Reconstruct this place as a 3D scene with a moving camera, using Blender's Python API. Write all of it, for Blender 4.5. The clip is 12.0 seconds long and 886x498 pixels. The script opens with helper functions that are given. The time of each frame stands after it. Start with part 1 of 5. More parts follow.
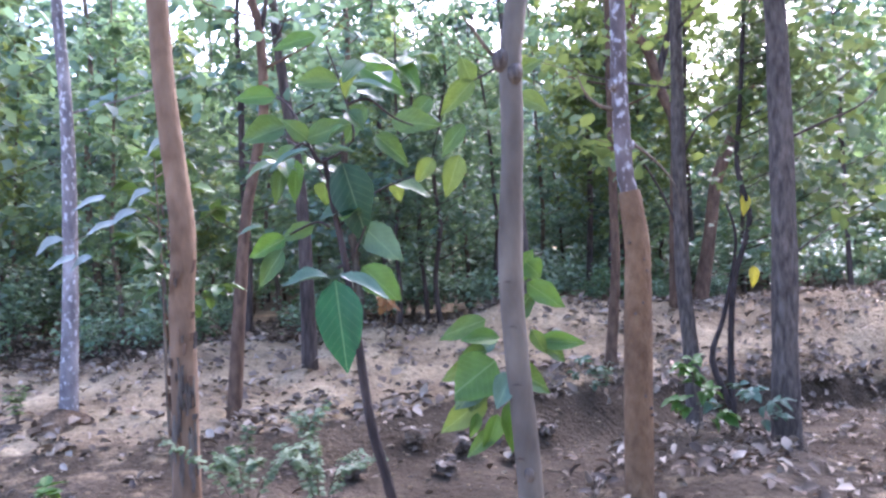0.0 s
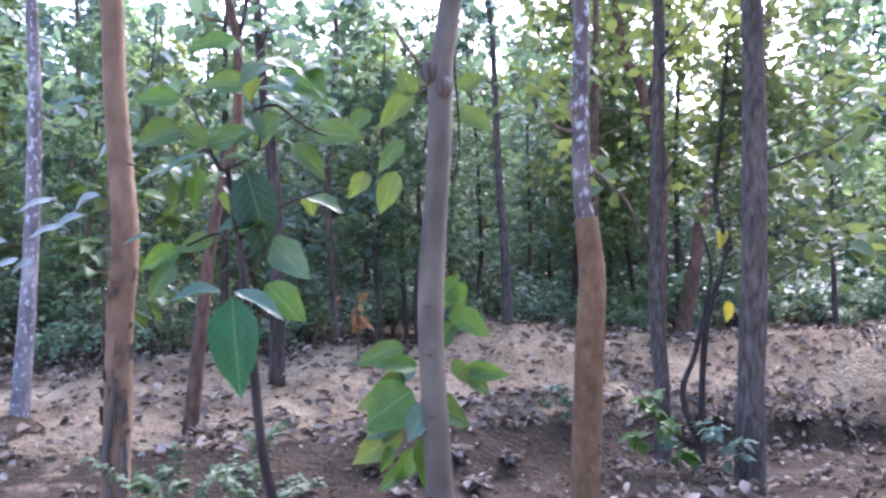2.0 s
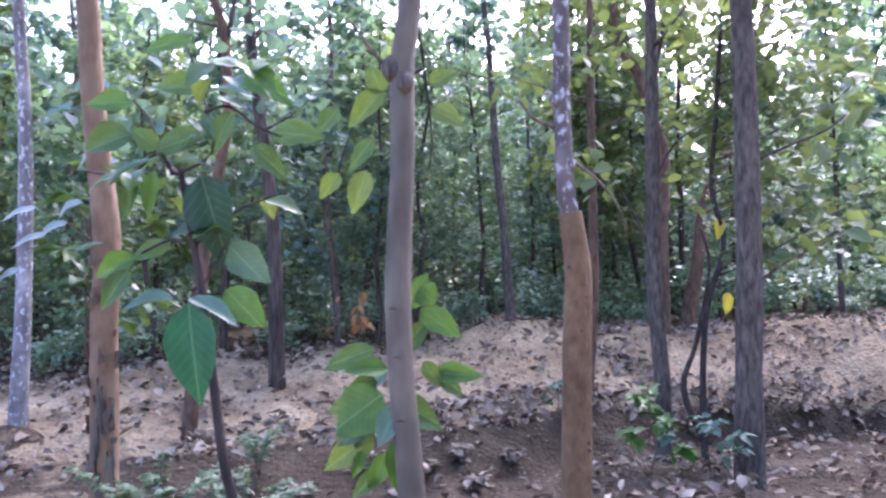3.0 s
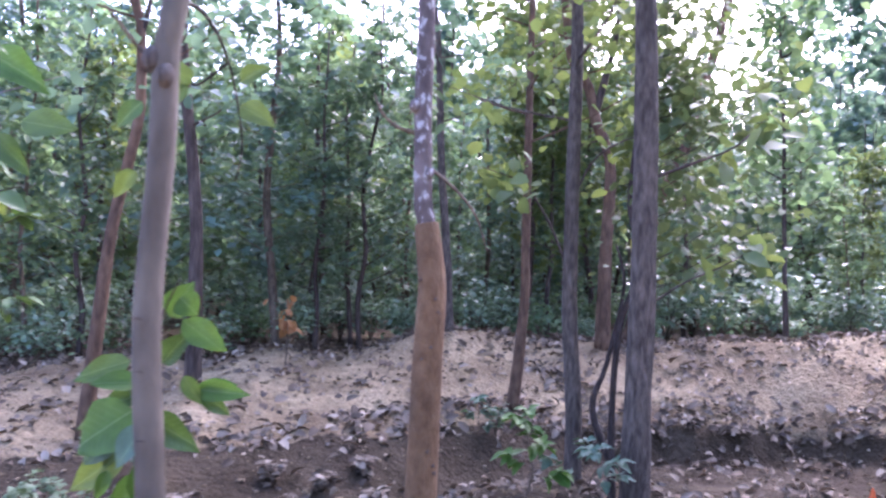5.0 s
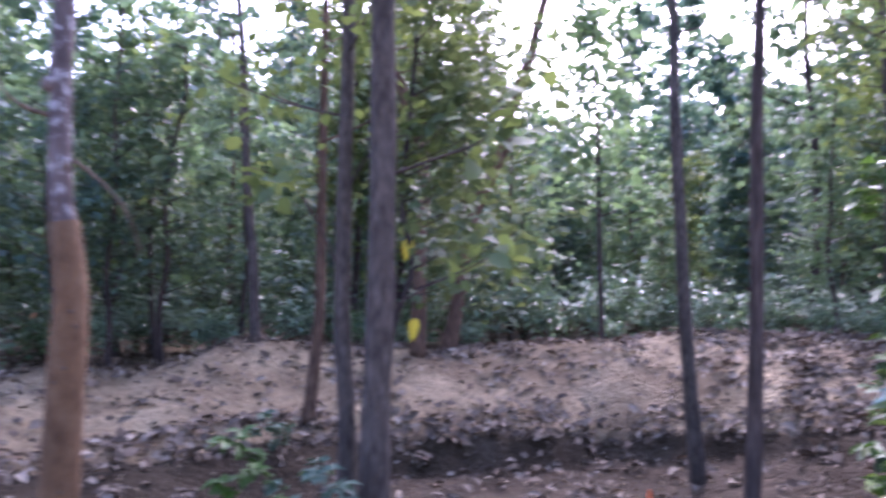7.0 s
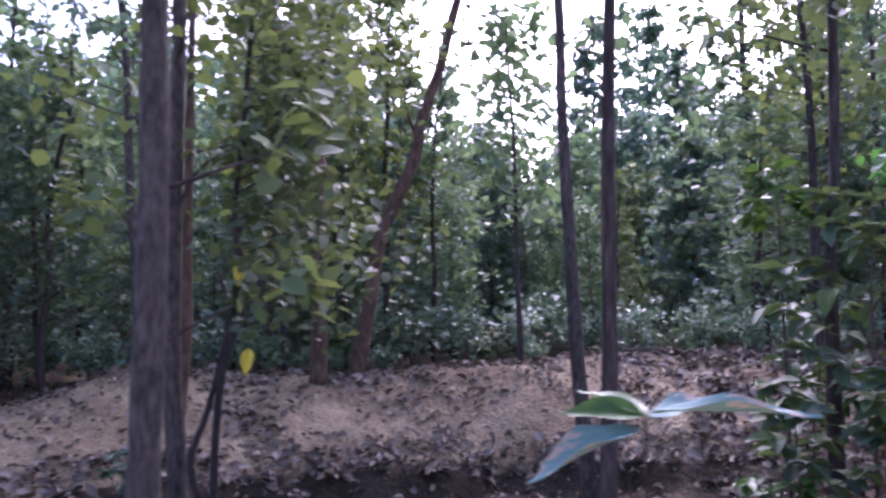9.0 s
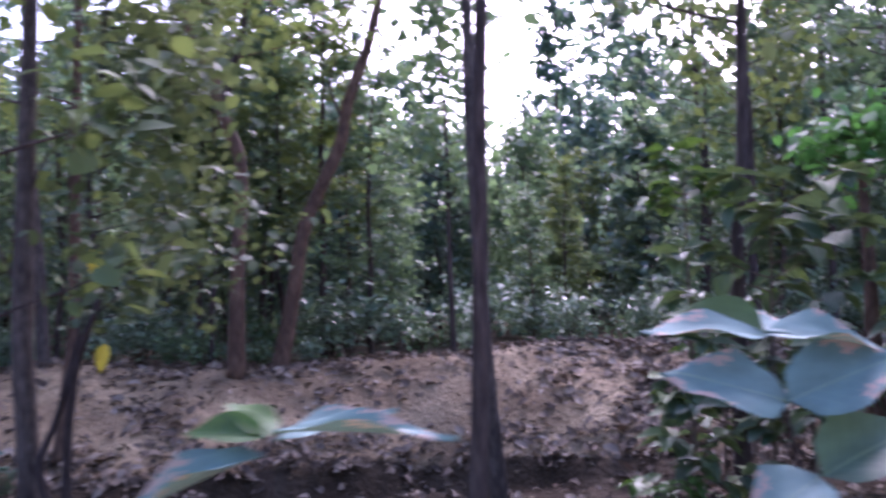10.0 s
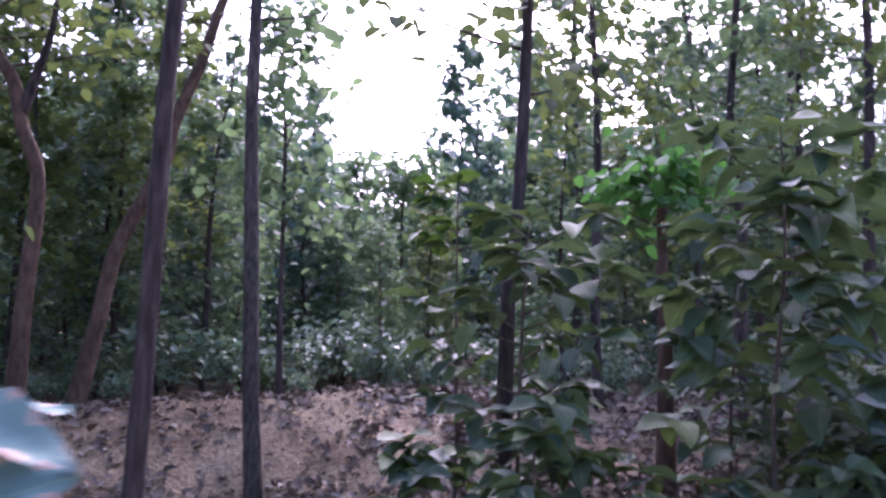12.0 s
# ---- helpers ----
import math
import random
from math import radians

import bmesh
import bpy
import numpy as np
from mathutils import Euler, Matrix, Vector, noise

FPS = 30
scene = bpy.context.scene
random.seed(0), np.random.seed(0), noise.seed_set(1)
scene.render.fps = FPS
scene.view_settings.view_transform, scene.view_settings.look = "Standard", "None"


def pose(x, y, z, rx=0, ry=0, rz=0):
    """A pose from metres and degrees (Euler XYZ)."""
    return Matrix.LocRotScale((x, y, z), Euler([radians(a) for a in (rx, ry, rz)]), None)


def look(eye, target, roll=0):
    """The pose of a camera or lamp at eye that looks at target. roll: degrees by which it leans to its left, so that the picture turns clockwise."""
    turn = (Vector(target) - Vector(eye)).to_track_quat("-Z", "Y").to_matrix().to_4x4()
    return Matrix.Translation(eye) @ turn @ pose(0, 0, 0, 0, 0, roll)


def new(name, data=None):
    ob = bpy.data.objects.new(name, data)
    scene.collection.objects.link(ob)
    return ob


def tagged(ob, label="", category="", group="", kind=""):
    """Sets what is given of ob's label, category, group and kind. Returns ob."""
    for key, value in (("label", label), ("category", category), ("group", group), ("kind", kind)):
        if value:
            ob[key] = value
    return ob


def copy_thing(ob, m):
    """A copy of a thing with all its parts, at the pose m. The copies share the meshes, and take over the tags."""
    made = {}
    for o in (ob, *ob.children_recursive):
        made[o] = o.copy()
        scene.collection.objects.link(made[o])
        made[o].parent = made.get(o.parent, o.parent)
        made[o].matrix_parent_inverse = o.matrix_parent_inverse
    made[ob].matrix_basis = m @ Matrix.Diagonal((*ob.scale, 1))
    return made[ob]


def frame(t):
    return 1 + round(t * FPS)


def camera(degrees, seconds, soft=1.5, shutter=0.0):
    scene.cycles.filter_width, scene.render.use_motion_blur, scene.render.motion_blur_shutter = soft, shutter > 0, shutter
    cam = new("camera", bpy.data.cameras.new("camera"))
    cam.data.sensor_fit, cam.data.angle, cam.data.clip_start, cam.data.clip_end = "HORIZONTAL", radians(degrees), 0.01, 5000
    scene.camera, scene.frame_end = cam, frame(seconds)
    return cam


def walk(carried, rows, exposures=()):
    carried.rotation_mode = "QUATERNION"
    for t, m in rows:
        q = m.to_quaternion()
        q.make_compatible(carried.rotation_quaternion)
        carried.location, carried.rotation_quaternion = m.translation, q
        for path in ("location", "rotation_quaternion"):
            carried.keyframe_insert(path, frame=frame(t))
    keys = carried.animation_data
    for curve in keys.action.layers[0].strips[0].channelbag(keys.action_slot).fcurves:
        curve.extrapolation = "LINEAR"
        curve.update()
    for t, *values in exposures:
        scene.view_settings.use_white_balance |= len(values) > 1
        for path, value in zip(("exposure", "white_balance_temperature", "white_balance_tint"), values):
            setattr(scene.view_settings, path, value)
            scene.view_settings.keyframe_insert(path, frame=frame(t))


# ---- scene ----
cam = camera(59.1, 12.0, soft=2.5, shutter=0.8)
PATH = [
    (0, (0.001, 0.016, 1.500), (-0.036, 2.016, 1.506), -2.70),
    (0.5, (0.061, -0.038, 1.483), (0.007, 1.961, 1.480), -4.10),
    (1, (0.125, 0.078, 1.476), (0.060, 2.077, 1.460), -2.90),
    (1.5, (0.199, 0.117, 1.490), (0.150, 2.117, 1.515), -0.30),
    (2, (0.289, 0.196, 1.498), (0.258, 2.195, 1.556), -0.10),
    (2.5, (0.356, 0.246, 1.505), (0.324, 2.245, 1.540), -0.90),
    (2.7, (0.380, 0.256, 1.506), (0.335, 2.255, 1.547), -1.10),
    (4.3, (0.928, 0.332, 1.495), (0.869, 2.330, 1.560), -3.10),
    (4.5, (1.003, 0.381, 1.496), (0.962, 2.380, 1.528), -2.30),
    (5, (1.187, 0.478, 1.527), (1.165, 2.476, 1.594), 0.90),
    (5.5, (1.359, 0.671, 1.533), (1.413, 2.670, 1.566), -2.70),
    (6, (1.682, 0.754, 1.542), (1.745, 2.751, 1.624), -1.40),
    (6.1, (1.738, 0.716, 1.547), (1.797, 2.713, 1.632), -0.80),
    (6.5, (1.974, 0.752, 1.532), (2.157, 2.742, 1.629), -2.19),
    (7, (2.260, 0.912, 1.524), (2.549, 2.889, 1.610), -0.08),
    (7.2, (2.389, 0.930, 1.510), (2.744, 2.894, 1.646), -0.27),
    (8.8, (3.432, 1.316, 1.579), (3.717, 3.291, 1.717), 0.02),
    (9, (3.569, 1.390, 1.585), (3.902, 3.358, 1.712), -0.98),
    (9.5, (4.009, 1.549, 1.551), (4.331, 3.518, 1.691), -0.38),
    (10, (4.490, 1.688, 1.566), (4.867, 3.650, 1.665), -1.47),
    (10.5, (4.878, 1.872, 1.571), (5.442, 3.787, 1.682), -0.42),
    (11, (5.323, 1.964, 1.551), (5.872, 3.880, 1.704), -0.33),
    (11.5, (5.752, 1.970, 1.588), (6.334, 3.877, 1.741), -0.72),
    (12, (6.152, 2.119, 1.600), (6.690, 4.035, 1.794), 1.06),
]
walk(cam, [(t, look(eye, target, roll)) for t, eye, target, roll in PATH],
     [(0.0, 3.36, 5470, 33), (2.5, 3.22, 5450, 35), (5.0, 3.24, 5420, 41), (6.2, 3.14, 5400, 43), (7.0, 2.76, 5370, 45), (9.5, 2.2, 5370, 49), (12.0, 2.2, 5420, 49)])

# ---- light ----
SUN_EL, SUN_AZ = radians(42), radians(25)
world = bpy.data.worlds.new("overcast_evening")
scene.world = world
world.use_nodes = True
wn = world.node_tree.nodes
sky = wn.new("ShaderNodeTexSky")
sky.sky_type, sky.sun_disc = "NISHITA", False
sky.sun_elevation, sky.sun_rotation = SUN_EL, SUN_AZ
sky.air_density, sky.dust_density, sky.ozone_density = 1.0, 4.0, 1.0
world.node_tree.links.new(sky.outputs["Color"], wn["Background"].inputs["Color"])
wn["Background"].inputs["Strength"].default_value = 0.15
sun_data = bpy.data.lights.new("sun", "SUN")
sun_data.energy, sun_data.angle, sun_data.color = 1.5, radians(50), (1.0, 0.98, 0.95)
sun = new("sun", sun_data)
sun.rotation_mode = "QUATERNION"
sun.rotation_quaternion = Vector((math.sin(SUN_AZ) * math.cos(SUN_EL), math.cos(SUN_AZ) * math.cos(SUN_EL), math.sin(SUN_EL))).to_track_quat("Z", "Y")


# ---- materials ----
def nodes_of(name, rough=0.8, spec=0.3):
    m = bpy.data.materials.new(name)
    m.use_nodes = True
    nt = m.node_tree
    b = nt.nodes["Principled BSDF"]
    b.inputs["Roughness"].default_value = rough
    b.inputs["Specular IOR Level"].default_value = spec
    return m, nt, b


def link(nt, a, b):
    nt.links.new(a, b)


def noise_node(nt, scale, detail=5.0, stretch=(1, 1, 1), coord="Object"):
    tc = nt.nodes.new("ShaderNodeTexCoord")
    mp = nt.nodes.new("ShaderNodeMapping")
    mp.inputs["Scale"].default_value = stretch
    nz = nt.nodes.new("ShaderNodeTexNoise")
    nz.inputs["Scale"].default_value, nz.inputs["Detail"].default_value = scale, detail
    link(nt, tc.outputs[coord], mp.inputs["Vector"])
    link(nt, mp.outputs["Vector"], nz.inputs["Vector"])
    return nz.outputs["Fac"]


def ramp(nt, fac, stops):
    r = nt.nodes.new("ShaderNodeValToRGB")
    el = r.color_ramp.elements
    while len(el) < len(stops):
        el.new(0.5)
    for e, (p, c) in zip(el, stops):
        e.position, e.color = p, (*c, 1)
    link(nt, fac, r.inputs["Fac"])
    return r.outputs["Color"]


def mixed(nt, fac, a, b, mode="MIX"):
    x = nt.nodes.new("ShaderNodeMix")
    x.data_type, x.blend_type = "RGBA", mode
    for v, i in ((fac, 0), (a, 6), (b, 7)):
        if isinstance(v, (int, float)):
            x.inputs[i].default_value = v
        elif isinstance(v, tuple):
            x.inputs[i].default_value = (*v, 1)
        else:
            link(nt, v, x.inputs[i])
    return x.outputs[2]


def bump(nt, b, height, strength, dist):
    u = nt.nodes.new("ShaderNodeBump")
    u.inputs["Strength"].default_value, u.inputs["Distance"].default_value = strength, dist
    link(nt, height, u.inputs["Height"])
    link(nt, u.outputs["Normal"], b.inputs["Normal"])


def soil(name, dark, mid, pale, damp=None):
    """Crumbly earth; damp: darker tones for ditch soil and painted thicket shade, mixed in where the ground's "damp"
    value says so.
    """
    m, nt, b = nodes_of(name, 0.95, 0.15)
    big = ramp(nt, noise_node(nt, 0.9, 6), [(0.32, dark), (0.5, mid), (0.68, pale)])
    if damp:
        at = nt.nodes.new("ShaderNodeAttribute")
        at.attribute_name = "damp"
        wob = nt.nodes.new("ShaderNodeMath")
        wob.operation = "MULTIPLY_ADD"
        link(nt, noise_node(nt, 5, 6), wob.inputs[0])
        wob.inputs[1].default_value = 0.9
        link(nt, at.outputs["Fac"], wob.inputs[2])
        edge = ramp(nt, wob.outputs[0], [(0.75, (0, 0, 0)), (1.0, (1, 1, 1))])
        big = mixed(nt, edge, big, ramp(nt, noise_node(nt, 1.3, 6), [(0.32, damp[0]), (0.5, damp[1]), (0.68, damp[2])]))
    fine = ramp(nt, noise_node(nt, 26, 6), [(0.3, (0.72, 0.7, 0.68)), (0.55, (1, 1, 1)), (0.75, (1.14, 1.13, 1.12))])
    lumps = ramp(nt, noise_node(nt, 7, 5), [(0.3, (0.74, 0.72, 0.71)), (0.5, (1, 1, 1)), (0.7, (1.14, 1.13, 1.12))])
    link(nt, mixed(nt, 1.0, mixed(nt, 1.0, big, fine, "MULTIPLY"), lumps, "MULTIPLY"), b.inputs["Base Color"])
    bump(nt, b, noise_node(nt, 16, 10), 1.0, 0.07)
    return m


def bark(name, dark, mid, pale, scale=9.0, stretch=0.25, relief=0.6, spots=0.0, rare=0.48):
    m, nt, b = nodes_of(name, 0.88, 0.2)
    base = ramp(nt, noise_node(nt, scale, 7, (1, 1, stretch)), [(0.3, dark), (0.5, mid), (0.72, pale)])
    blot = ramp(nt, noise_node(nt, 2.6, 4, (1, 1, 0.6)), [(0.35, (0.72, 0.7, 0.7)), (0.65, (1.15, 1.12, 1.1))])
    col = mixed(nt, 1.0, base, blot, "MULTIPLY")
    if spots:
        sp = ramp(nt, noise_node(nt, 24, 5, (1, 1, 0.6)), [(rare, (0, 0, 0)), (rare + 0.1, (1, 1, 1))])
        col = mixed(nt, sp, col, (spots, spots * 0.98, spots * 0.97))
    link(nt, col, b.inputs["Base Color"])
    bump(nt, b, noise_node(nt, scale * 3, 8, (1, 1, stretch * 0.7)), relief, 0.02)
    return m


def foliage(name, tones, rough=0.42, through_light=0.35, glow=(0.20, 0.29, 0.10), island=True, veins=False, wither=0.0):
    m, nt, b = nodes_of(name, rough, 0.3 if island else 0.27)
    if island:
        rnd = nt.nodes.new("ShaderNodeNewGeometry").outputs["Random Per Island"]
    else:
        rnd = nt.nodes.new("ShaderNodeObjectInfo").outputs["Random"]
    n = len(tones)
    col = ramp(nt, rnd, [(i / max(1, n - 1), c) for i, c in enumerate(tones)])
    col = mixed(nt, 1.0, col, ramp(nt, noise_node(nt, 3.2 if veins else 0.8, 4), [(0.3, (0.7, 0.72, 0.7)), (0.7, (1.25, 1.22, 1.15))]), "MULTIPLY")
    if veins:
        tc = nt.nodes.new("ShaderNodeTexCoord")
        sep = nt.nodes.new("ShaderNodeSeparateXYZ")
        link(nt, tc.outputs["Object"], sep.inputs[0])

        def op(kind, a, c):
            k = nt.nodes.new("ShaderNodeMath")
            k.operation = kind
            for v, s in ((a, k.inputs[0]), (c, k.inputs[1])):
                if isinstance(v, (int, float)):
                    s.default_value = v
                else:
                    link(nt, v, s)
            return k.outputs[0]
        ax = op("ABSOLUTE", sep.outputs[0], 0)
        rib = op("LESS_THAN", ax, 0.014)
        side = op("LESS_THAN", op("FRACT", op("MULTIPLY", op("SUBTRACT", sep.outputs[1], op("MULTIPLY", ax, 0.55)), 9.0), 0), 0.07)
        mask = op("MAXIMUM", rib, op("MULTIPLY", side, 0.45))
        col = mixed(nt, op("MULTIPLY", mask, 0.22), col, (0.3, 0.4, 0.2))
        if wither:
            worn = op("GREATER_THAN", op("ADD", op("MULTIPLY", sep.outputs[1], 0.5), op("ADD", op("MULTIPLY", ax, 0.55), op("MULTIPLY", noise_node(nt, 6, 4), 0.6))), wither)
            col = mixed(nt, worn, col, (0.33, 0.25, 0.19))
        bump(nt, b, mask, 0.25, 0.01)
    link(nt, col, b.inputs["Base Color"])
    tr = nt.nodes.new("ShaderNodeBsdfTranslucent")
    link(nt, mixed(nt, 0.5, col, glow), tr.inputs["Color"])
    mx = nt.nodes.new("ShaderNodeMixShader")
    mx.inputs[0].default_value = through_light
    link(nt, b.outputs[0], mx.inputs[1])
    link(nt, tr.outputs[0], mx.inputs[2])
    link(nt, mx.outputs[0], nt.nodes["Material Output"].inputs["Surface"])
    return m


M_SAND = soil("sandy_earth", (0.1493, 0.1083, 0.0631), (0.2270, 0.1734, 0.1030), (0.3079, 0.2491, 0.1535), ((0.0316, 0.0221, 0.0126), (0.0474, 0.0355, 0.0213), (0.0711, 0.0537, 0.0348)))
M_DAMP = soil("damp_red_earth", (0.050, 0.033, 0.020), (0.082, 0.056, 0.033), (0.123, 0.089, 0.055))
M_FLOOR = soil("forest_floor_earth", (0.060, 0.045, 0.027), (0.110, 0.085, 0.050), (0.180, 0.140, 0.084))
M_CLOD = soil("earth_clod", (0.117, 0.086, 0.053), (0.167, 0.130, 0.082), (0.225, 0.184, 0.119))
BARK_GREY = bark("pale_grey_bark", (0.100, 0.090, 0.090), (0.170, 0.155, 0.150), (0.290, 0.275, 0.262), 7, 0.5, 0.5, 0.40, 0.56)
BARK_TAN = bark("tan_mud_covered_bark", (0.095, 0.060, 0.034), (0.139, 0.092, 0.055), (0.172, 0.120, 0.075), 11, 0.5, 0.5)
BARK_SMOOTH = bark("smooth_grey_brown_bark", (0.067, 0.056, 0.042), (0.098, 0.086, 0.067), (0.130, 0.116, 0.089), 10, 0.5, 0.3)
BARK_MOTTLE = bark("mottled_lichen_bark", (0.050, 0.040, 0.038), (0.095, 0.078, 0.072), (0.160, 0.135, 0.122), 12, 0.6, 0.7, 0.33, 0.55)
BARK_MUD = bark("orange_brown_mud_sheath", (0.089, 0.053, 0.027), (0.132, 0.082, 0.043), (0.171, 0.114, 0.063), 16, 0.7, 0.7)
BARK_FISSURE = bark("fissured_purple_brown_bark", (0.037, 0.031, 0.026), (0.081, 0.068, 0.055), (0.133, 0.116, 0.095), 30, 0.3, 1.0)
BARK_DARK = bark("dark_brown_bark", (0.023, 0.019, 0.015), (0.058, 0.045, 0.037), (0.101, 0.081, 0.067), 20, 0.2, 0.8)
BARK_STEM = bark("blackish_stem_bark", (0.018, 0.014, 0.012), (0.038, 0.03, 0.026), (0.065, 0.053, 0.046), 22, 0.3, 0.6)
BARK_RED = bark("reddish_brown_bark", (0.055, 0.034, 0.022), (0.105, 0.066, 0.041), (0.154, 0.102, 0.065), 14, 0.4, 0.7)
BARK_THIN = bark("thin_stem_bark", (0.045, 0.036, 0.025), (0.100, 0.080, 0.056), (0.170, 0.140, 0.099), 18, 0.3, 0.5)
LEAF_NEAR = foliage("broad_leaf_green", [(0.025, 0.062, 0.017), (0.044, 0.092, 0.020), (0.065, 0.115, 0.024), (0.035, 0.076, 0.026)], 0.48, 0.22, (0.106, 0.165, 0.023), False, True)
LEAF_BLUE = foliage("dull_blue_green_leaf", [(0.05, 0.10, 0.07), (0.075, 0.13, 0.09)], 0.46, 0.2, (0.14, 0.24, 0.06), False, True)
LEAF_DULL = foliage("dull_dark_leaf", [(0.037, 0.076, 0.046), (0.057, 0.106, 0.044), (0.097, 0.143, 0.037), (0.046, 0.081, 0.057), (0.069, 0.113, 0.051)], 0.56, 0.24, (0.149, 0.218, 0.050), False, True)
# sky sheen on the waxy leaves is put into this pale blue-green
LEAF_WAXY = foliage("sheen_tinted_waxy_leaf", [(0.105, 0.190, 0.172), (0.130, 0.218, 0.196)], 0.66, 0.12, (0.156, 0.234, 0.094), False, True, 0.8)
LEAF_BRIGHT = foliage("bright_young_leaf", [(0.040, 0.104, 0.017), (0.061, 0.130, 0.021)], 0.45, 0.32, (0.089, 0.147, 0.017), False, True)
LEAF_GOLD = foliage("yellow_green_leaf", [(0.068, 0.116, 0.024), (0.096, 0.136, 0.025), (0.056, 0.104, 0.024)], 0.5, 0.32, (0.128, 0.168, 0.025), False, True)
LEAF_RICH = foliage("rich_green_leaf", [(0.014, 0.080, 0.032), (0.018, 0.088, 0.036)], 0.5, 0.15, (0.03, 0.14, 0.04), False, True)
# grey-white stands in for the sky mirrored on these leaves
LEAF_PALE = foliage("pale_sky_sheen_leaf", [(0.170, 0.205, 0.190), (0.200, 0.235, 0.220)], 0.5, 0.15, (0.16, 0.22, 0.10), False, True)
# for one hanging leaf, its shade put into a darker green
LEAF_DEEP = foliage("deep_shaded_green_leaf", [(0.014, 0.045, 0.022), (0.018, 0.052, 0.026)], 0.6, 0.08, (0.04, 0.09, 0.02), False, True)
LEAF_YELLOW = foliage("yellowed_leaf", [(0.5, 0.4, 0.03), (0.42, 0.38, 0.04)], 0.5, 0.4, (0.55, 0.45, 0.02), False, True)
CROWN_MID = foliage("mid_green_crown", [(0.048, 0.104, 0.057), (0.077, 0.148, 0.070), (0.113, 0.192, 0.084), (0.066, 0.124, 0.095), (0.159, 0.221, 0.090)], 0.52, 0.45)
CROWN_WARM = foliage("yellow_green_crown", [(0.048, 0.092, 0.037), (0.079, 0.130, 0.043), (0.111, 0.152, 0.049), (0.055, 0.106, 0.041)], 0.6, 0.4, (0.233, 0.278, 0.056))
CROWN_COOL = foliage("blue_green_crown", [(0.041, 0.096, 0.090), (0.066, 0.133, 0.121), (0.093, 0.177, 0.141), (0.055, 0.111, 0.095)], 0.52, 0.42)
CROWN_DARK = foliage("dark_green_crown", [(0.035, 0.075, 0.054), (0.057, 0.108, 0.071), (0.087, 0.138, 0.086)], 0.5, 0.42, (0.165, 0.240, 0.076))
CROWN_BRIGHT = foliage("light_green_crown", [(0.128, 0.257, 0.059), (0.185, 0.334, 0.070), (0.240, 0.359, 0.080)], 0.52, 0.45, (0.425, 0.539, 0.080))
CROWN_OLIVE = foliage("dull_olive_crown", [(0.040, 0.074, 0.032), (0.063, 0.098, 0.039), (0.087, 0.118, 0.045)], 0.58, 0.34, (0.163, 0.200, 0.054))
# backlight and haze on some far crowns, painted as paler greens
CROWN_LIGHT = foliage("backlit_haze_crown", [(0.090, 0.165, 0.080), (0.120, 0.205, 0.095), (0.160, 0.240, 0.110)], 0.5, 0.45, (0.26, 0.36, 0.13))
CROWN_FRESH = foliage("fresh_green_crown", [(0.048, 0.152, 0.036), (0.071, 0.184, 0.041), (0.057, 0.128, 0.036)], 0.5, 0.45, (0.114, 0.320, 0.045))
HERB = foliage("pale_herb_leaf", [(0.058, 0.108, 0.058), (0.081, 0.132, 0.072), (0.104, 0.150, 0.087)], 0.55, 0.35)
LITTER = foliage("dry_fallen_leaf", [(0.045, 0.034, 0.025), (0.095, 0.070, 0.049), (0.165, 0.130, 0.095), (0.06, 0.043, 0.031), (0.29, 0.245, 0.19), (0.13, 0.088, 0.056)], 0.8, 0.05, (0.25, 0.16, 0.09))
UNDER = foliage("glossy_undergrowth_leaf", [(0.071, 0.125, 0.084), (0.124, 0.205, 0.135), (0.206, 0.300, 0.162), (0.100, 0.170, 0.119), (0.165, 0.250, 0.189)], 0.36, 0.32)
DEAD = foliage("withered_brown_leaf", [(0.22, 0.11, 0.045), (0.30, 0.16, 0.06)], 0.7, 0.25, (0.4, 0.2, 0.05))
M_FLOWER, _nt, _b = nodes_of("orange_red_petal", 0.5, 0.3)
link(_nt, ramp(_nt, noise_node(_nt, 20, 3), [(0.3, (0.62, 0.1, 0.03)), (0.7, (0.75, 0.2, 0.06))]), _b.inputs["Base Color"])


# ---- shape helpers ----
def mesh_of(name, verts, faces, material, smooth=True):
    me = bpy.data.meshes.new(name)
    me.from_pydata([tuple(v) for v in verts], [], faces)
    me.materials.append(material)
    if smooth:
        me.polygons.foreach_set("use_smooth", [True] * len(me.polygons))
    me.update()
    return me


def part(name, me, parent, label="", m=None):
    ob = new(name, me)
    ob.parent = parent
    if m is not None:
        ob.matrix_basis = m
    if label:
        ob["label"] = label
    return ob


def thing(name, at, label, category, group="", kind=""):
    e = new(name)
    e.empty_display_size = 0.2
    e.location = at
    return tagged(e, label, category, group, kind)


def smooth_line(pts, radii, steps):
    """Points and radii of a smooth curve through pts."""
    out, rad = [], []
    P = [Vector(p) for p in pts]
    for i in range(len(P) - 1):
        a, b, c, d = P[max(i - 1, 0)], P[i], P[i + 1], P[min(i + 2, len(P) - 1)]
        for k in range(steps):
            t = k / steps
            out.append(0.5 * (2 * b + (c - a) * t + (2 * a - 5 * b + 4 * c - d) * t * t + (3 * b - a - 3 * c + d) * t ** 3))
            rad.append(radii[i] + (radii[i + 1] - radii[i]) * t)
    return out + [P[-1]], rad + [radii[-1]]


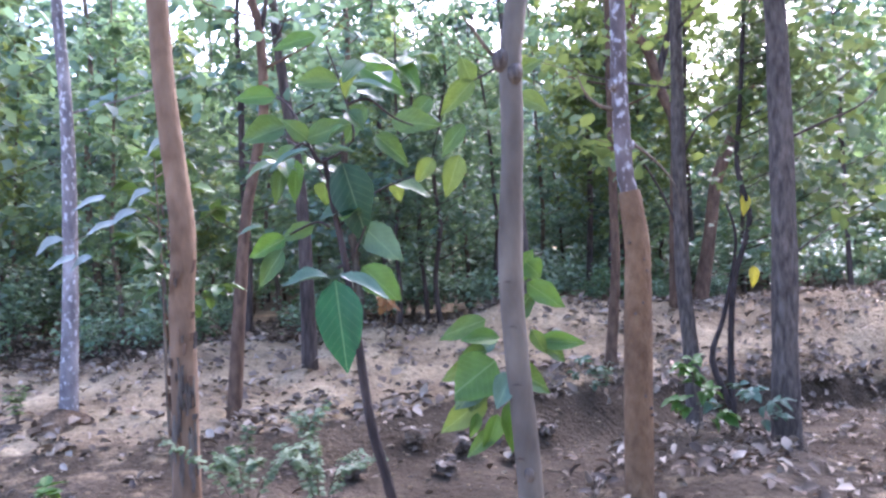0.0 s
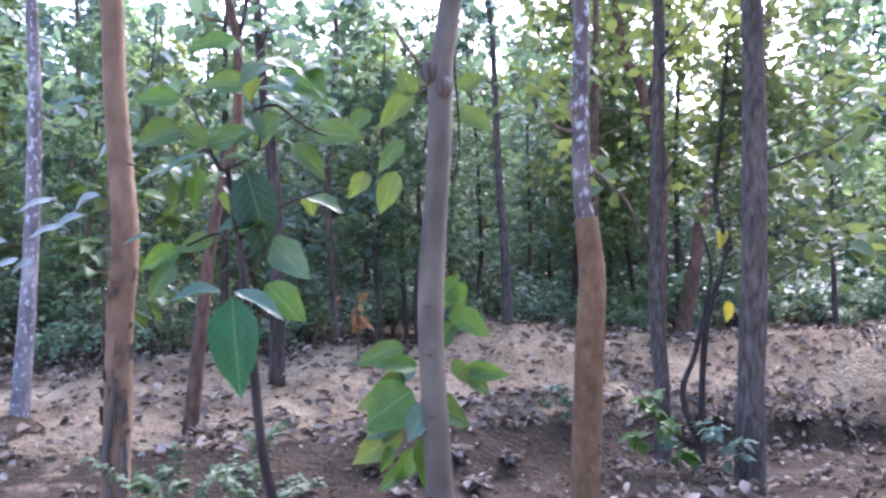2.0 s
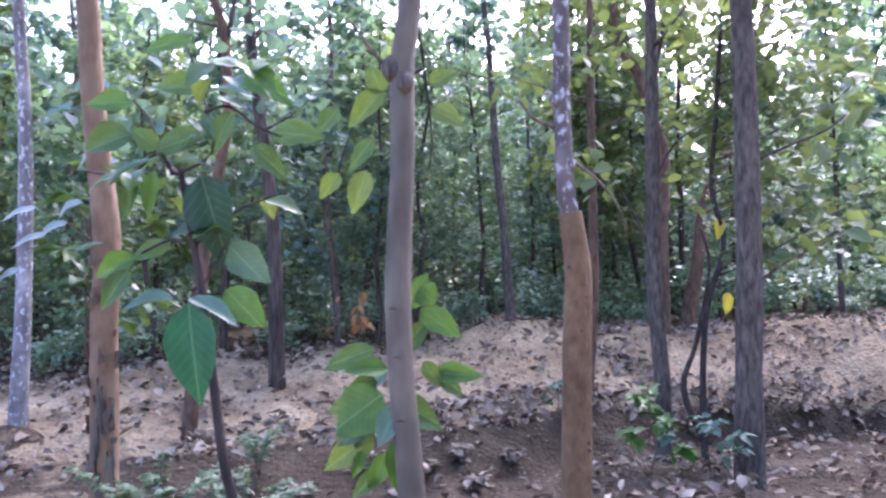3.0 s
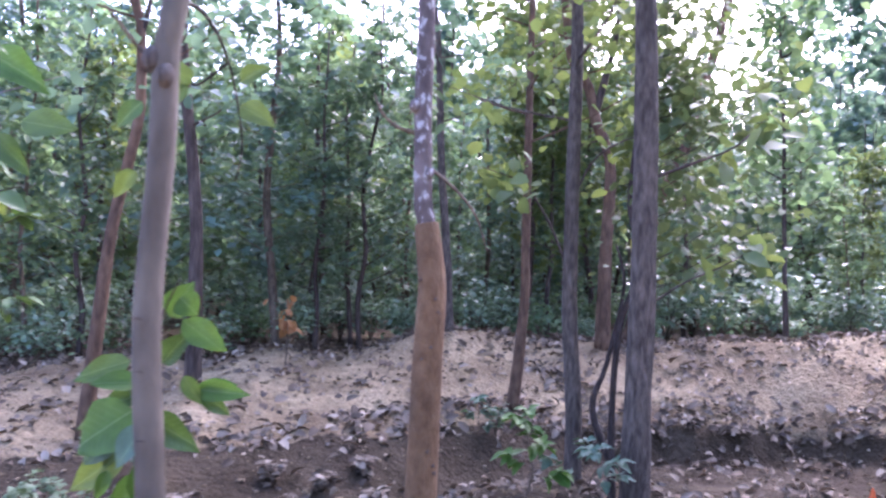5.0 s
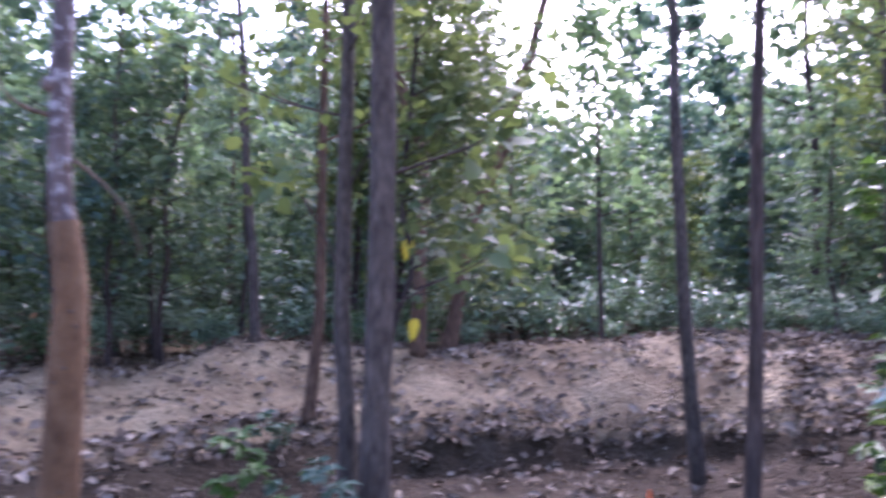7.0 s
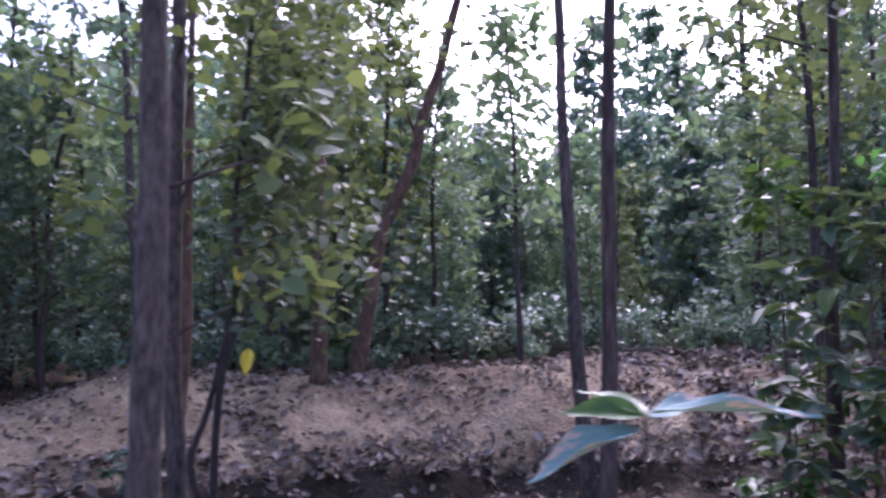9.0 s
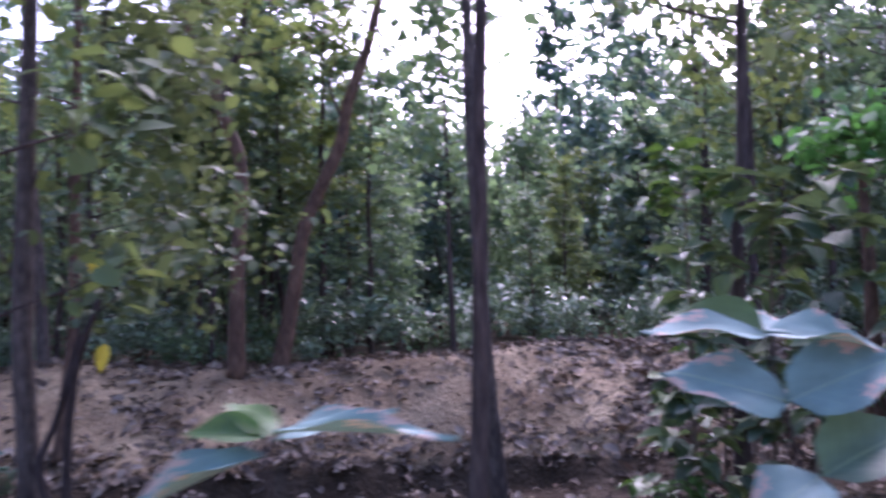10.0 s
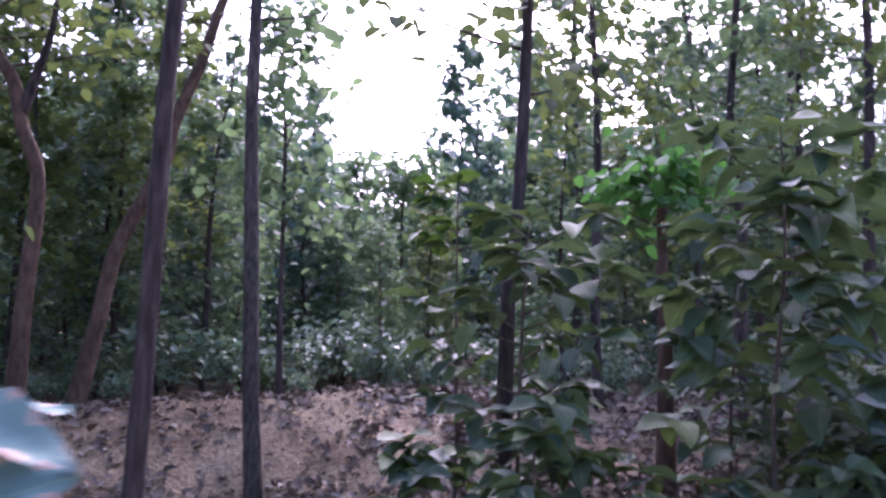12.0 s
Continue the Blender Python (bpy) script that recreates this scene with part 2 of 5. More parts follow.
def tube(pts, radii, seg=10, steps=4, rough=0.0, seed=0.0):
    """Vertices and faces of a tapered, slightly uneven stem."""
    line, rad = smooth_line(pts, radii, steps)
    vs, fs = [], []
    for i, (p, r) in enumerate(zip(line, rad)):
        d = (line[min(i + 1, len(line) - 1)] - line[max(i - 1, 0)]).normalized()
        u = d.orthogonal().normalized() if abs(d.z) < 0.7 else (Vector((1, 0, 0)) - d * d.x).normalized()
        v = d.cross(u)
        for k in range(seg):
            a = 2 * math.pi * k / seg
            n = u * math.cos(a) + v * math.sin(a)
            q = r
            if rough:
                q *= 1 + rough * noise.noise(Vector((n.x * 1.5 + seed, n.y * 1.5, p.z * 2.2))) + 0.4 * rough * noise.noise(Vector((n.x * 4 + seed, n.y * 4, p.z * 9)))
            vs.append(p + n * q)
    for i in range(len(line) - 1):
        for k in range(seg):
            k2 = (k + 1) % seg
            fs.append((i * seg + k, i * seg + k2, (i + 1) * seg + k2, (i + 1) * seg + k))
    fs.append(tuple(range(seg - 1, -1, -1)))
    fs.append(tuple((len(line) - 1) * seg + k for k in range(seg)))
    return vs, fs


def joined(list_of):
    vs, fs = [], []
    for v, f in list_of:
        o = len(vs)
        vs += v
        fs += [tuple(i + o for i in q) for q in f]
    return vs, fs


LEAF7_V = np.array([(0, 0, 0), (0, 0.5, 0), (0, 1, -0.12), (-0.34, 0.28, 0.09), (-0.3, 0.68, 0.02), (0.34, 0.28, 0.09), (0.3, 0.68, 0.02)])
LEAF7_F = np.array([(0, 1, 3), (3, 1, 4), (4, 1, 2), (1, 6, 2), (1, 5, 6), (0, 5, 1)])
LEAF4_V = np.array([(0, 0, 0), (-0.36, 0.45, 0.08), (0, 1, -0.1), (0.36, 0.45, 0.08)])
LEAF4_F = np.array([(0, 2, 1), (0, 3, 2)])


def leaf_cloud(name, centres, ways, ups, sizes, material, fine=True, widths=None, curl=1.0):
    """One mesh of many small folded leaves, each at its own place and turn."""
    C, Y, Z = np.asarray(centres, float), np.asarray(ways, float), np.asarray(ups, float)
    S = np.asarray(sizes, float)
    Y /= np.linalg.norm(Y, axis=1, keepdims=True) + 1e-9
    Z = Z - Y * np.sum(Z * Y, axis=1, keepdims=True)
    Z /= np.linalg.norm(Z, axis=1, keepdims=True) + 1e-9
    X = np.cross(Y, Z)
    V0, F0 = (LEAF7_V, LEAF7_F) if fine else (LEAF4_V, LEAF4_F)
    V0 = V0 * (1, 1, curl)
    W = np.ones(len(S)) if widths is None else np.asarray(widths, float)
    v = C[:, None, :] + S[:, None, None] * (V0[None, :, 0:1] * X[:, None, :] * W[:, None, None] + V0[None, :, 1:2] * Y[:, None, :] + V0[None, :, 2:3] * Z[:, None, :])
    n, k = len(C), len(V0)
    f = (F0[None] + (np.arange(n) * k)[:, None, None]).reshape(-1, 3)
    me = bpy.data.meshes.new(name)
    me.vertices.add(n * k)
    me.vertices.foreach_set("co", v.reshape(-1).astype(np.float32))
    me.loops.add(f.size)
    me.loops.foreach_set("vertex_index", f.reshape(-1).astype(np.int32))
    me.polygons.add(len(f))
    me.polygons.foreach_set("loop_start", np.arange(0, f.size, 3, dtype=np.int32))
    me.materials.append(material)
    me.update(calc_edges=True)
    return me


def leaf_mesh(name, material, fold=0.16, droop=0.22, wave=0.03, lobe=0.0, twist=0.0):
    """A broad leaf of length 1 along y and width 1, folded at the midrib."""
    nl, cols = 9, (-1, -0.5, 0, 0.5, 1)
    vs, fs = [], []
    for i in range(nl + 1):
        t = i / nl
        w = 0.5 * (math.sin(math.pi * min(1, t * 1.02) ** 0.72) ** 0.85 if 0 < t < 0.99 else 0.02)
        w *= 1 + lobe * math.sin(t * 17) + 0.025 * math.sin(t * 41)
        for c in cols:
            x = c * w
            z = fold * abs(c) * w * 2 - droop * t * t + wave * math.sin(9 * t + 3 * c) * abs(c)
            vs.append((x + twist * t * t, t, z + twist * c * w * t))
    for i in range(nl):
        for k in range(4):
            a = i * 5 + k
            fs.append((a, a + 1, a + 6, a + 5))
    return mesh_of(name, vs, fs, material)


LEAVES = {}
for key, material in (("near", LEAF_NEAR), ("blue", LEAF_BLUE), ("bright", LEAF_BRIGHT), ("yellow", LEAF_YELLOW), ("dull", LEAF_DULL), ("gold", LEAF_GOLD), ("deep", LEAF_DEEP), ("rich", LEAF_RICH), ("pale", LEAF_PALE)):
    LEAVES[key] = [leaf_mesh("leaf_" + key, material, 0.14, 0.16, 0.025), leaf_mesh("leaf_" + key, material, 0.22, 0.3, 0.03, 0.05, 0.12),
                   leaf_mesh("leaf_" + key, material, 0.08, 0.1, 0.035, 0.06, -0.1)]


LEAVES["waxy"] = [leaf_mesh("leaf_waxy", LEAF_WAXY, 0.12, 0.1, 0.045, 0.06), leaf_mesh("leaf_waxy", LEAF_WAXY, 0.2, 0.16, 0.055, 0.08, 0.08), leaf_mesh("leaf_waxy", LEAF_WAXY, 0.1, 0.06, 0.06, 0.09, -0.06)]


def leaf_pose(base, tip, width, face):
    b, t = Vector(base), Vector(tip)
    y = t - b
    ln = y.length
    y.normalize()
    z = Vector(face) - y * y.dot(Vector(face))
    if z.length < 1e-4:
        z = y.orthogonal()
    z.normalize()
    x = y.cross(z)
    m = Matrix((x, y, z)).transposed().to_4x4()
    return Matrix.Translation(b) @ m @ Matrix.Diagonal((width, ln, (width + ln) / 2, 1))


def add_leaf(parent, origin, base, tip, width, face=(0, 0, 1), kind="near", form=0, label=""):
    o = Vector(origin)
    return part("leaf", LEAVES[kind][form % 3], parent, label, leaf_pose(Vector(base) - o, Vector(tip) - o, width, face))


# ---- the ground ----
def along(x, knots):
    """A smooth value through (x, value) knots."""
    if x <= knots[0][0]:
        return knots[0][1]
    for (a, va), (b, vb) in zip(knots, knots[1:]):
        if x <= b:
            t = (x - a) / (b - a)
            t = t * t * (3 - 2 * t)
            return va + (vb - va) * t
    return knots[-1][1]


CREST_Y = [(-9, 9.6), (-5, 10.2), (-3, 11.2), (-1.5, 12.2), (0.2, 13.1), (4, 13.5), (20, 13.4)]
CREST_Z = [(-9, 0.1), (-5, 0.08), (-3.7, 0.3), (-3.1, 0.26), (-2.6, 0.19), (-1.4, 0.35), (-0.6, 0.22), (0.1, 0.35), (0.95, 0.66), (1.6, 0.58), (2.4, 0.48), (3.1, 0.47), (4.3, 0.36), (5.6, 0.47), (6.9, 0.5), (8.5, 0.62), (9.2, 0.62), (10.6, 0.52), (14, 0.44)]
FOOT_Y = [(-8, 6.9), (-4.5, 7.1), (-2, 7.9), (0, 9.0), (2, 10.3), (4, 10.9), (6, 11.4), (7, 11.0), (8.5, 9.3), (10, 8.0), (14, 7.8)]
FOOT_Z = [(-8, -0.2), (-4, -0.2), (-1.5, -0.26), (0, -0.3), (2, -0.37), (4, -0.5), (6, -0.64), (7, -0.55), (8.5, -0.25), (10, -0.02), (14, 0)]
DITCH_Z = [(-8, -0.3), (-4, -0.36), (-2, -0.42), (0, -0.58), (1.2, -0.76), (4, -0.86), (6, -0.94), (7, -0.8), (8.5, -0.4), (10, -0.1), (14, -0.05)]
NEAR_Y = [(-8, 4.6), (-0.4, 4.5), (0.3, 4.3), (0.7, 4.4), (0.95, 5.3), (1.3, 6.1), (2.2, 6.3), (2.7, 5.0), (3.2, 4.9), (3.8, 5.2), (5, 5.4), (6.2, 5.9), (8, 6.5), (14, 6.2)]
NEAR_Z = [(-8, -0.05), (-2, -0.02), (0.4, -0.1), (1.6, 0.02), (3, -0.12), (5, -0.05), (7, 0.05), (14, 0)]
STEP_W = [(-8, 1.6), (0, 1.3), (2.3, 0.9), (3.0, 0.3), (7.4, 0.3), (8.6, 1.0), (14, 1.4)]


def ease(t):
    t = min(1, max(0, t))
    return t * t * (3 - 2 * t)


def zone(x, y):
    """Height without fine relief, and the kind of soil: 0 path side, 1 ditch, 2 bank, 3 forest floor."""
    cy, cz, fy, fz, dz, ny, nz = (along(x, k) for k in (CREST_Y, CREST_Z, FOOT_Y, FOOT_Z, DITCH_Z, NEAR_Y, NEAR_Z))
    fy += (0.3 * noise.noise(Vector((x * 0.9, 4, 0))) + 0.12 * noise.noise(Vector((x * 3.1, 4, 2))))
    if y < ny:
        return nz * ease((y - 2.2) / 2.2), 0
    if y < fy:
        near = ease((y - ny) / 1.3)
        far = ease((fy - y) / along(x, STEP_W))
        return max(nz + (dz - nz) * near, fz + (dz - fz) * far), 1
    if y < cy:
        t = (y - fy) / (cy - fy)
        return fz + (cz - fz) * (0.72 * t + 0.28 * math.sin(t * math.pi / 2)), 2
    t = ease((y - cy) / 2.6)
    return cz + (0.12 - cz) * t * 0.8, 3


def ground_z(x, y):
    z, k = zone(x, y)
    far = max(0.0, 1 - max(0, y - 20) / 20)
    z += far * (0.055 * noise.noise(Vector((x * 1.1, y * 1.1, 0.3))) + 0.03 * noise.noise(Vector((x * 3.1, y * 3.1, 2.0))))
    if 4 < y < 16:
        z += 0.03 * noise.noise(Vector((x * 7, y * 7, 5))) + 0.022 * abs(noise.noise(Vector((x * 15, y * 15, 9))))
        if k == 2:
            z += 0.05 * noise.noise(Vector((x * 2.2 + 0.8 * y, y * 0.5, 7)))
    return z


def spaced(a, b, step, far, grow):
    mid = list(np.arange(a, b + 1e-6, step))
    lo, hi, d = a, b, step
    while hi < far:
        d *= grow
        lo, hi = lo - d, hi + d
        mid = [lo] + mid + [hi]
    return mid


XS, YS = spaced(-9.5, 16.0, 0.1, 420, 1.28), spaced(3.6, 15.0, 0.085, 420, 1.28)
flat = [(x, y) for y in YS for x in XS]


def damp_and_shade_of(x, y):
    """How far the damp, darker tones are mixed in: 1 in the ditch, 0 on the sandy bank; at the right they paint the
    thicket's shade.
    """
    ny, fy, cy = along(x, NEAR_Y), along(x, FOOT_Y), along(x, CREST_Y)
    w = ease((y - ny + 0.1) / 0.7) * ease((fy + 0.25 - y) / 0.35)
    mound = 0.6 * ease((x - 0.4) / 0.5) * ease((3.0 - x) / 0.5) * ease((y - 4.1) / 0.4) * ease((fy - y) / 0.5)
    # shade of the thicket, painted as darker soil at the foot and up the bank
    thicket_shade = 0.7 * ease((x - 7.6) / 1.2) * ease((y - 4.6) / 1.0) * ease((fy + 0.5 - y) / 0.6)
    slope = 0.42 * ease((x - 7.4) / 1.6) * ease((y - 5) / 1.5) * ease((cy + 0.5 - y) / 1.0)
    return max(mound, thicket_shade, slope, w * (0.55 + 0.45 * ease((x + 3.4) / 3)) * ease((11.5 - x) / 3), 0.75 * ease((y - cy - 0.4) / 1.2))


def lip(x, y):
    """The turf edge above the ditch hangs forward a little."""
    fy = along(x, FOOT_Y) + (0.3 * noise.noise(Vector((x * 0.9, 4, 0))) + 0.12 * noise.noise(Vector((x * 3.1, 4, 2))))
    d = y - fy
    k = ease((x - 2.4) / 0.9) * ease((8.2 - x) / 1.2)
    return k * 0.11 * math.exp(-d / 0.3) * max(0, 0.7 + 1.1 * noise.noise(Vector((x * 1.7, 0, 6)))) if 0 <= d < 1.4 else 0.0


gv = [(x, y - lip(x, y), ground_z(x, y)) for x, y in flat]
nx = len(XS)
gf = [(j * nx + i, j * nx + i + 1, (j + 1) * nx + i + 1, (j + 1) * nx + i) for j in range(len(YS) - 1) for i in range(nx - 1)]
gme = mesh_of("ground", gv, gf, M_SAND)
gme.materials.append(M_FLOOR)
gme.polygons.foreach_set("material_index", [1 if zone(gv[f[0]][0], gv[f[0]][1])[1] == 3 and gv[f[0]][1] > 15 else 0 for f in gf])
# holds the ditch's dampness and the painted thicket shade
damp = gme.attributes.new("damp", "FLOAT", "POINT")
damp.data.foreach_set("value", [damp_and_shade_of(v[0], v[1]) for v in flat])
tagged(new("ground", gme), "bare sandy earth bank with a damp ditch", "ground", kind="structure")


# ---- trees ----
def twig_leaves(rng, pts, n, spread, size, hang=0.4):
    """Leaf places scattered round the outer half of a limb."""
    C, Y, Z, S = [], [], [], []
    for _ in range(n):
        t = 0.35 + 0.65 * rng.random() ** 0.8
        f = t * (len(pts) - 1)
        i = min(int(f), len(pts) - 2)
        p = pts[i].lerp(pts[i + 1], f - i)
        o = Vector((rng.gauss(0, 1), rng.gauss(0, 1), rng.gauss(0, 0.75))) * spread
        a = rng.uniform(0, 2 * math.pi)
        C.append(p + o)
        Y.append((math.cos(a), math.sin(a), -hang + rng.gauss(0, 0.4)))
        Z.append((rng.gauss(0, 0.45), rng.gauss(0, 0.45), 1.0))
        S.append(size * rng.uniform(0.6, 1.25))
    return C, Y, Z, S


def limb_line(rng, start, way, length, rise):
    a, w = Vector(start), Vector(way).normalized()
    k = Vector((rng.gauss(0, 0.12), rng.gauss(0, 0.12), rise)) * length
    return [a, a + w * length * 0.5 + k * 0.2, a + w * length + k]


def crown_on(tree, rng, line, z0, z1, limbs, reach, leaves, size, leaf_mat, bark_mat, fine=True, ways=None, limb_r=0.018, spread=0.22, single=True):
    """Limbs and a leafy crown round a trunk line (local points), between the heights z0 and z1."""
    allC, allY, allZ, allS, wood = [], [], [], [], []
    for i in range(limbs):
        f = (i + rng.random()) / limbs
        z = z0 + (z1 - z0) * f
        k = 0
        while k < len(line) - 2 and line[k + 1].z < z:
            k += 1
        a, b = line[k], line[k + 1]
        p = a.lerp(b, min(1, max(0, (z - a.z) / max(1e-3, b.z - a.z))))
        ang = i * 2.4 + rng.uniform(-0.5, 0.5) if ways is None else radians(rng.uniform(*ways))
        ln = reach * (1.0 - 0.55 * f) * rng.uniform(0.6, 1.25)
        pts = limb_line(rng, p, (math.cos(ang), math.sin(ang), 0.25), ln, rng.uniform(0.05, 0.4))
        wood.append(tube(pts, [limb_r, limb_r * 0.6, limb_r * 0.25], 4, 2))
        if single:
            part("limb", mesh_of("limb", *wood[-1], bark_mat), tree)
        c, y, zz, s = twig_leaves(rng, pts, leaves, spread * (0.6 + 0.5 * ln), size)
        allC += c
        allY += y
        allZ += zz
        allS += s
    if not single:
        part("branchwood", mesh_of("branchwood", *joined(wood), bark_mat), tree)["kind"] = "stuff"
    part("crown", leaf_cloud("crown", allC, allY, allZ, allS, leaf_mat, fine), tree)


def stem_tree(name, label, pts, radius, bark_mat, top=8.0, seed=1, group="", crown=None, flare=1.25, seg=14, lean_on=True):
    """A tree whose trunk follows pts (from the ground up, in the world) and runs on upwards to the height top."""
    x0, y0 = pts[0][0], pts[0][1]
    base = Vector((x0, y0, ground_z(x0, y0) - 0.06))
    line = [Vector(p) - base for p in pts]
    line[0].z = 0.0
    d = (line[-1] - line[-2]).normalized()
    rng = random.Random(seed)
    while line[-1].z < top - base.z - 0.5:
        d = (d + Vector((rng.gauss(0, 0.05), rng.gauss(0, 0.05), 0.12))).normalized()
        line.append(line[-1] + d * 1.1)
    n = len(line)
    hgt = line[-1].z
    rad = [radius * (flare if i == 0 else 1.0) * max(0.25, 1 - 0.62 * (p.z / hgt) ** 1.2) for i, p in enumerate(line)]
    t = thing(name, base, label, "tree", group)
    part("trunk", mesh_of("trunk", *tube(line, rad, seg, 6, 0.09, seed * 3.1), bark_mat), t)
    if crown:
        crown_on(t, rng, line, bark_mat=bark_mat, **crown)
    return t, line, base, rad


def knot(tree, at, r, material, out=(0, -1, 0), label="dark swollen branch scar"):
    vs, fs = [], []
    o = Vector(out).normalized()
    bm = bmesh.new()
    bmesh.ops.create_icosphere(bm, subdivisions=2, radius=r)
    for v in bm.verts:
        v.co *= 1 + 0.25 * noise.noise(v.co * 18 + Vector(at))
        v.co.z *= 1.4
    me = bpy.data.meshes.new("knot")
    bm.to_mesh(me)
    bm.free()
    me.materials.append(material)
    me.polygons.foreach_set("use_smooth", [True] * len(me.polygons))
    return part("knot", me, tree, label, Matrix.Translation(Vector(at) + o * r * 0.3))


def bare_branch(tree, base, pts, r, material, label=""):
    line = [Vector(p) - base for p in pts]
    rr = [r * (1 - 0.75 * i / (len(line) - 1)) for i in range(len(line))]
    return part("branch", mesh_of("branch", *tube(line, rr, 6, 4, 0.1), material), tree, label)


def leafy(tree, base, pts, n, size, mat, seed, spread=0.16):
    """Leaves along one branch, as a part of its tree."""
    c, y, z, s = twig_leaves(random.Random(seed), [Vector(p) - base for p in pts], n, spread, size)
    part("leaf_spray", leaf_cloud("leaf_spray", c, y, z, s, mat), tree)["kind"] = "stuff"


HIGH = dict(z0=4.8, z1=8.0, limbs=7, reach=1.5, leaves=40, size=0.18, leaf_mat=CROWN_MID, fine=True)


def high(**kw):
    d = dict(HIGH)
    d.update(kw)
    return d


ROADSIDE = "slender trees along the ditch"
# pale trunk on the bank
tA, lA, bA, rA = stem_tree("tree", "slender tree with pale grey patchy bark on the earth bank",
                           [(-4.09, 8.0, -0.12), (-4.0, 8.0, 1.36), (-3.96, 8.0, 2.99), (-4.01, 8.0, 4.28)], 0.082, BARK_GREY, 8, 3, ROADSIDE, high(z0=3.2, limbs=10, leaf_mat=CROWN_COOL))
# tan trunk
tB, lB, bB, rB = stem_tree("tree", "slender tree with tan mud-covered bark, peeling low down",
                           [(-1.83, 5.04, 0.0), (-1.81, 5.04, 0.28), (-1.80, 5.04, 1.16), (-1.77, 5.04, 1.74), (-1.85, 5.04, 2.66), (-1.87, 5.04, 3.22)], 0.088, BARK_TAN, 8, 5, ROADSIDE, high())
rngB = random.Random(8)
for i in range(34):
    a, z = rngB.uniform(-2.9, -0.2), rngB.uniform(0.15, 1.9)
    c = Vector((-1.80 + 0.092 * math.cos(a), 5.04 + 0.092 * math.sin(a), z)) - bB
    w, h = rngB.uniform(0.006, 0.016), rngB.uniform(0.02, 0.06)
    n = Vector((math.cos(a), math.sin(a), 0))
    s = Vector((-n.y, n.x, 0))
    vs = [c - s * w - Vector((0, 0, h)), c + s * w * 0.6 - Vector((0, 0, h * 0.8)) + n * 0.01, c + s * w + Vector((0, 0, h)) + n * 0.022, c - s * w * 0.8 + Vector((0, 0, h * 0.9)) + n * 0.004]
    vs += [v - n * 0.008 for v in vs]
    part("bark_flake", mesh_of("bark_flake", vs, [(0, 1, 2, 3), (7, 6, 5, 4), (0, 4, 5, 1), (1, 5, 6, 2), (2, 6, 7, 3), (3, 7, 4, 0)], BARK_RED if i % 3 else BARK_FISSURE, False), tB)
for i in range(16):
    a, z = rngB.uniform(-2.7, -0.4), rngB.uniform(0.1, 1.05)
    w, h = rngB.uniform(0.25, 0.5), rngB.uniform(0.06, 0.16)
    vs, fs = [], []
    for r in range(5):
        for k in range(4):
            q = a + w * (k / 3 - 0.5) * (1 - 0.5 * abs(r / 2 - 1)) + 0.12 * rngB.uniform(-1, 1)
            rr = 0.094 + (0.004 if 0 < k < 3 and 0 < r < 4 else -0.006)
            vs.append(Vector((-1.805 + rr * math.cos(q), 5.04 + rr * math.sin(q), z + h * (r / 2 - 1))) - bB)
    for r in range(4):
        for k in range(3):
            fs.append((r * 4 + k, r * 4 + k + 1, r * 4 + k + 5, r * 4 + k + 4))
    part("bark_patch", mesh_of("bark_patch", vs, fs, BARK_SMOOTH if i % 2 else BARK_FISSURE), tB, "dark weathered bark patch")
# smooth trunk nearest the path
tC, lC, bC, rC = stem_tree("tree", "slim tree with smooth grey-brown bark and a broken side branch",
                           [(0.27, 3.02, 0.0), (0.24, 3.02, 0.54), (0.22, 3.02, 0.93), (0.20, 3.02, 1.37), (0.23, 3.02, 1.91), (0.24, 3.02, 2.24), (0.27, 3.02, 2.45)], 0.05, BARK_SMOOTH, 7.5, 7, ROADSIDE,
                           high(z0=4.8, limbs=7, leaves=26), 1.15)
knot(tC, Vector((0.215, 3.01, 2.22)) - bC, 0.036, BARK_FISSURE, (-1, -0.3, 0))
knot(tC, Vector((0.25, 2.99, 2.16)) - bC, 0.03, BARK_FISSURE, (0.2, -1, 0))
bare_branch(tC, bC, [(0.235, 3.02, 2.2), (0.16, 3.0, 2.25), (0.10, 2.97, 2.33), (0.06, 2.95, 2.38)], 0.012, BARK_THIN, "bare broken side branch")
knot(tC, Vector((0.235, 2.985, 0.64)) - bC, 0.022, BARK_FISSURE, (-0.3, -1, 0))
for z, a in ((1.37, -2.2), (1.2, -1.4), (0.7, -1.1), (0.98, -0.6)):
    ring = [tube([(0.212 + a * 0.012 - 0.02, 2.98, z), (0.212 + a * 0.012, 2.972, z + 0.005), (0.212 + a * 0.012 + 0.018, 2.975, z - 0.002)], [0.001, 0.0035, 0.001], 5, 3)]
    ring = [([Vector(v) - bC for v in ring[0][0]], ring[0][1])]
    part("leaf_scar", mesh_of("leaf_scar", *joined(ring), BARK_DARK), tC, "dark ring scar")
# two-tone trunk
tD, lD, bD, rD = stem_tree("tree", "slim tree, mottled white above and sheathed in orange-brown mud below",
                           [(1.02, 4.74, -0.1), (1.06, 4.74, 0.92), (1.08, 4.74, 1.43), (1.05, 4.74, 1.80), (1.03, 4.74, 1.94), (1.02, 4.74, 2.45), (1.03, 4.74, 2.96)], 0.06, BARK_MOTTLE, 7.5, 9, ROADSIDE,
                           high(z0=4.8, limbs=8), 1.1)
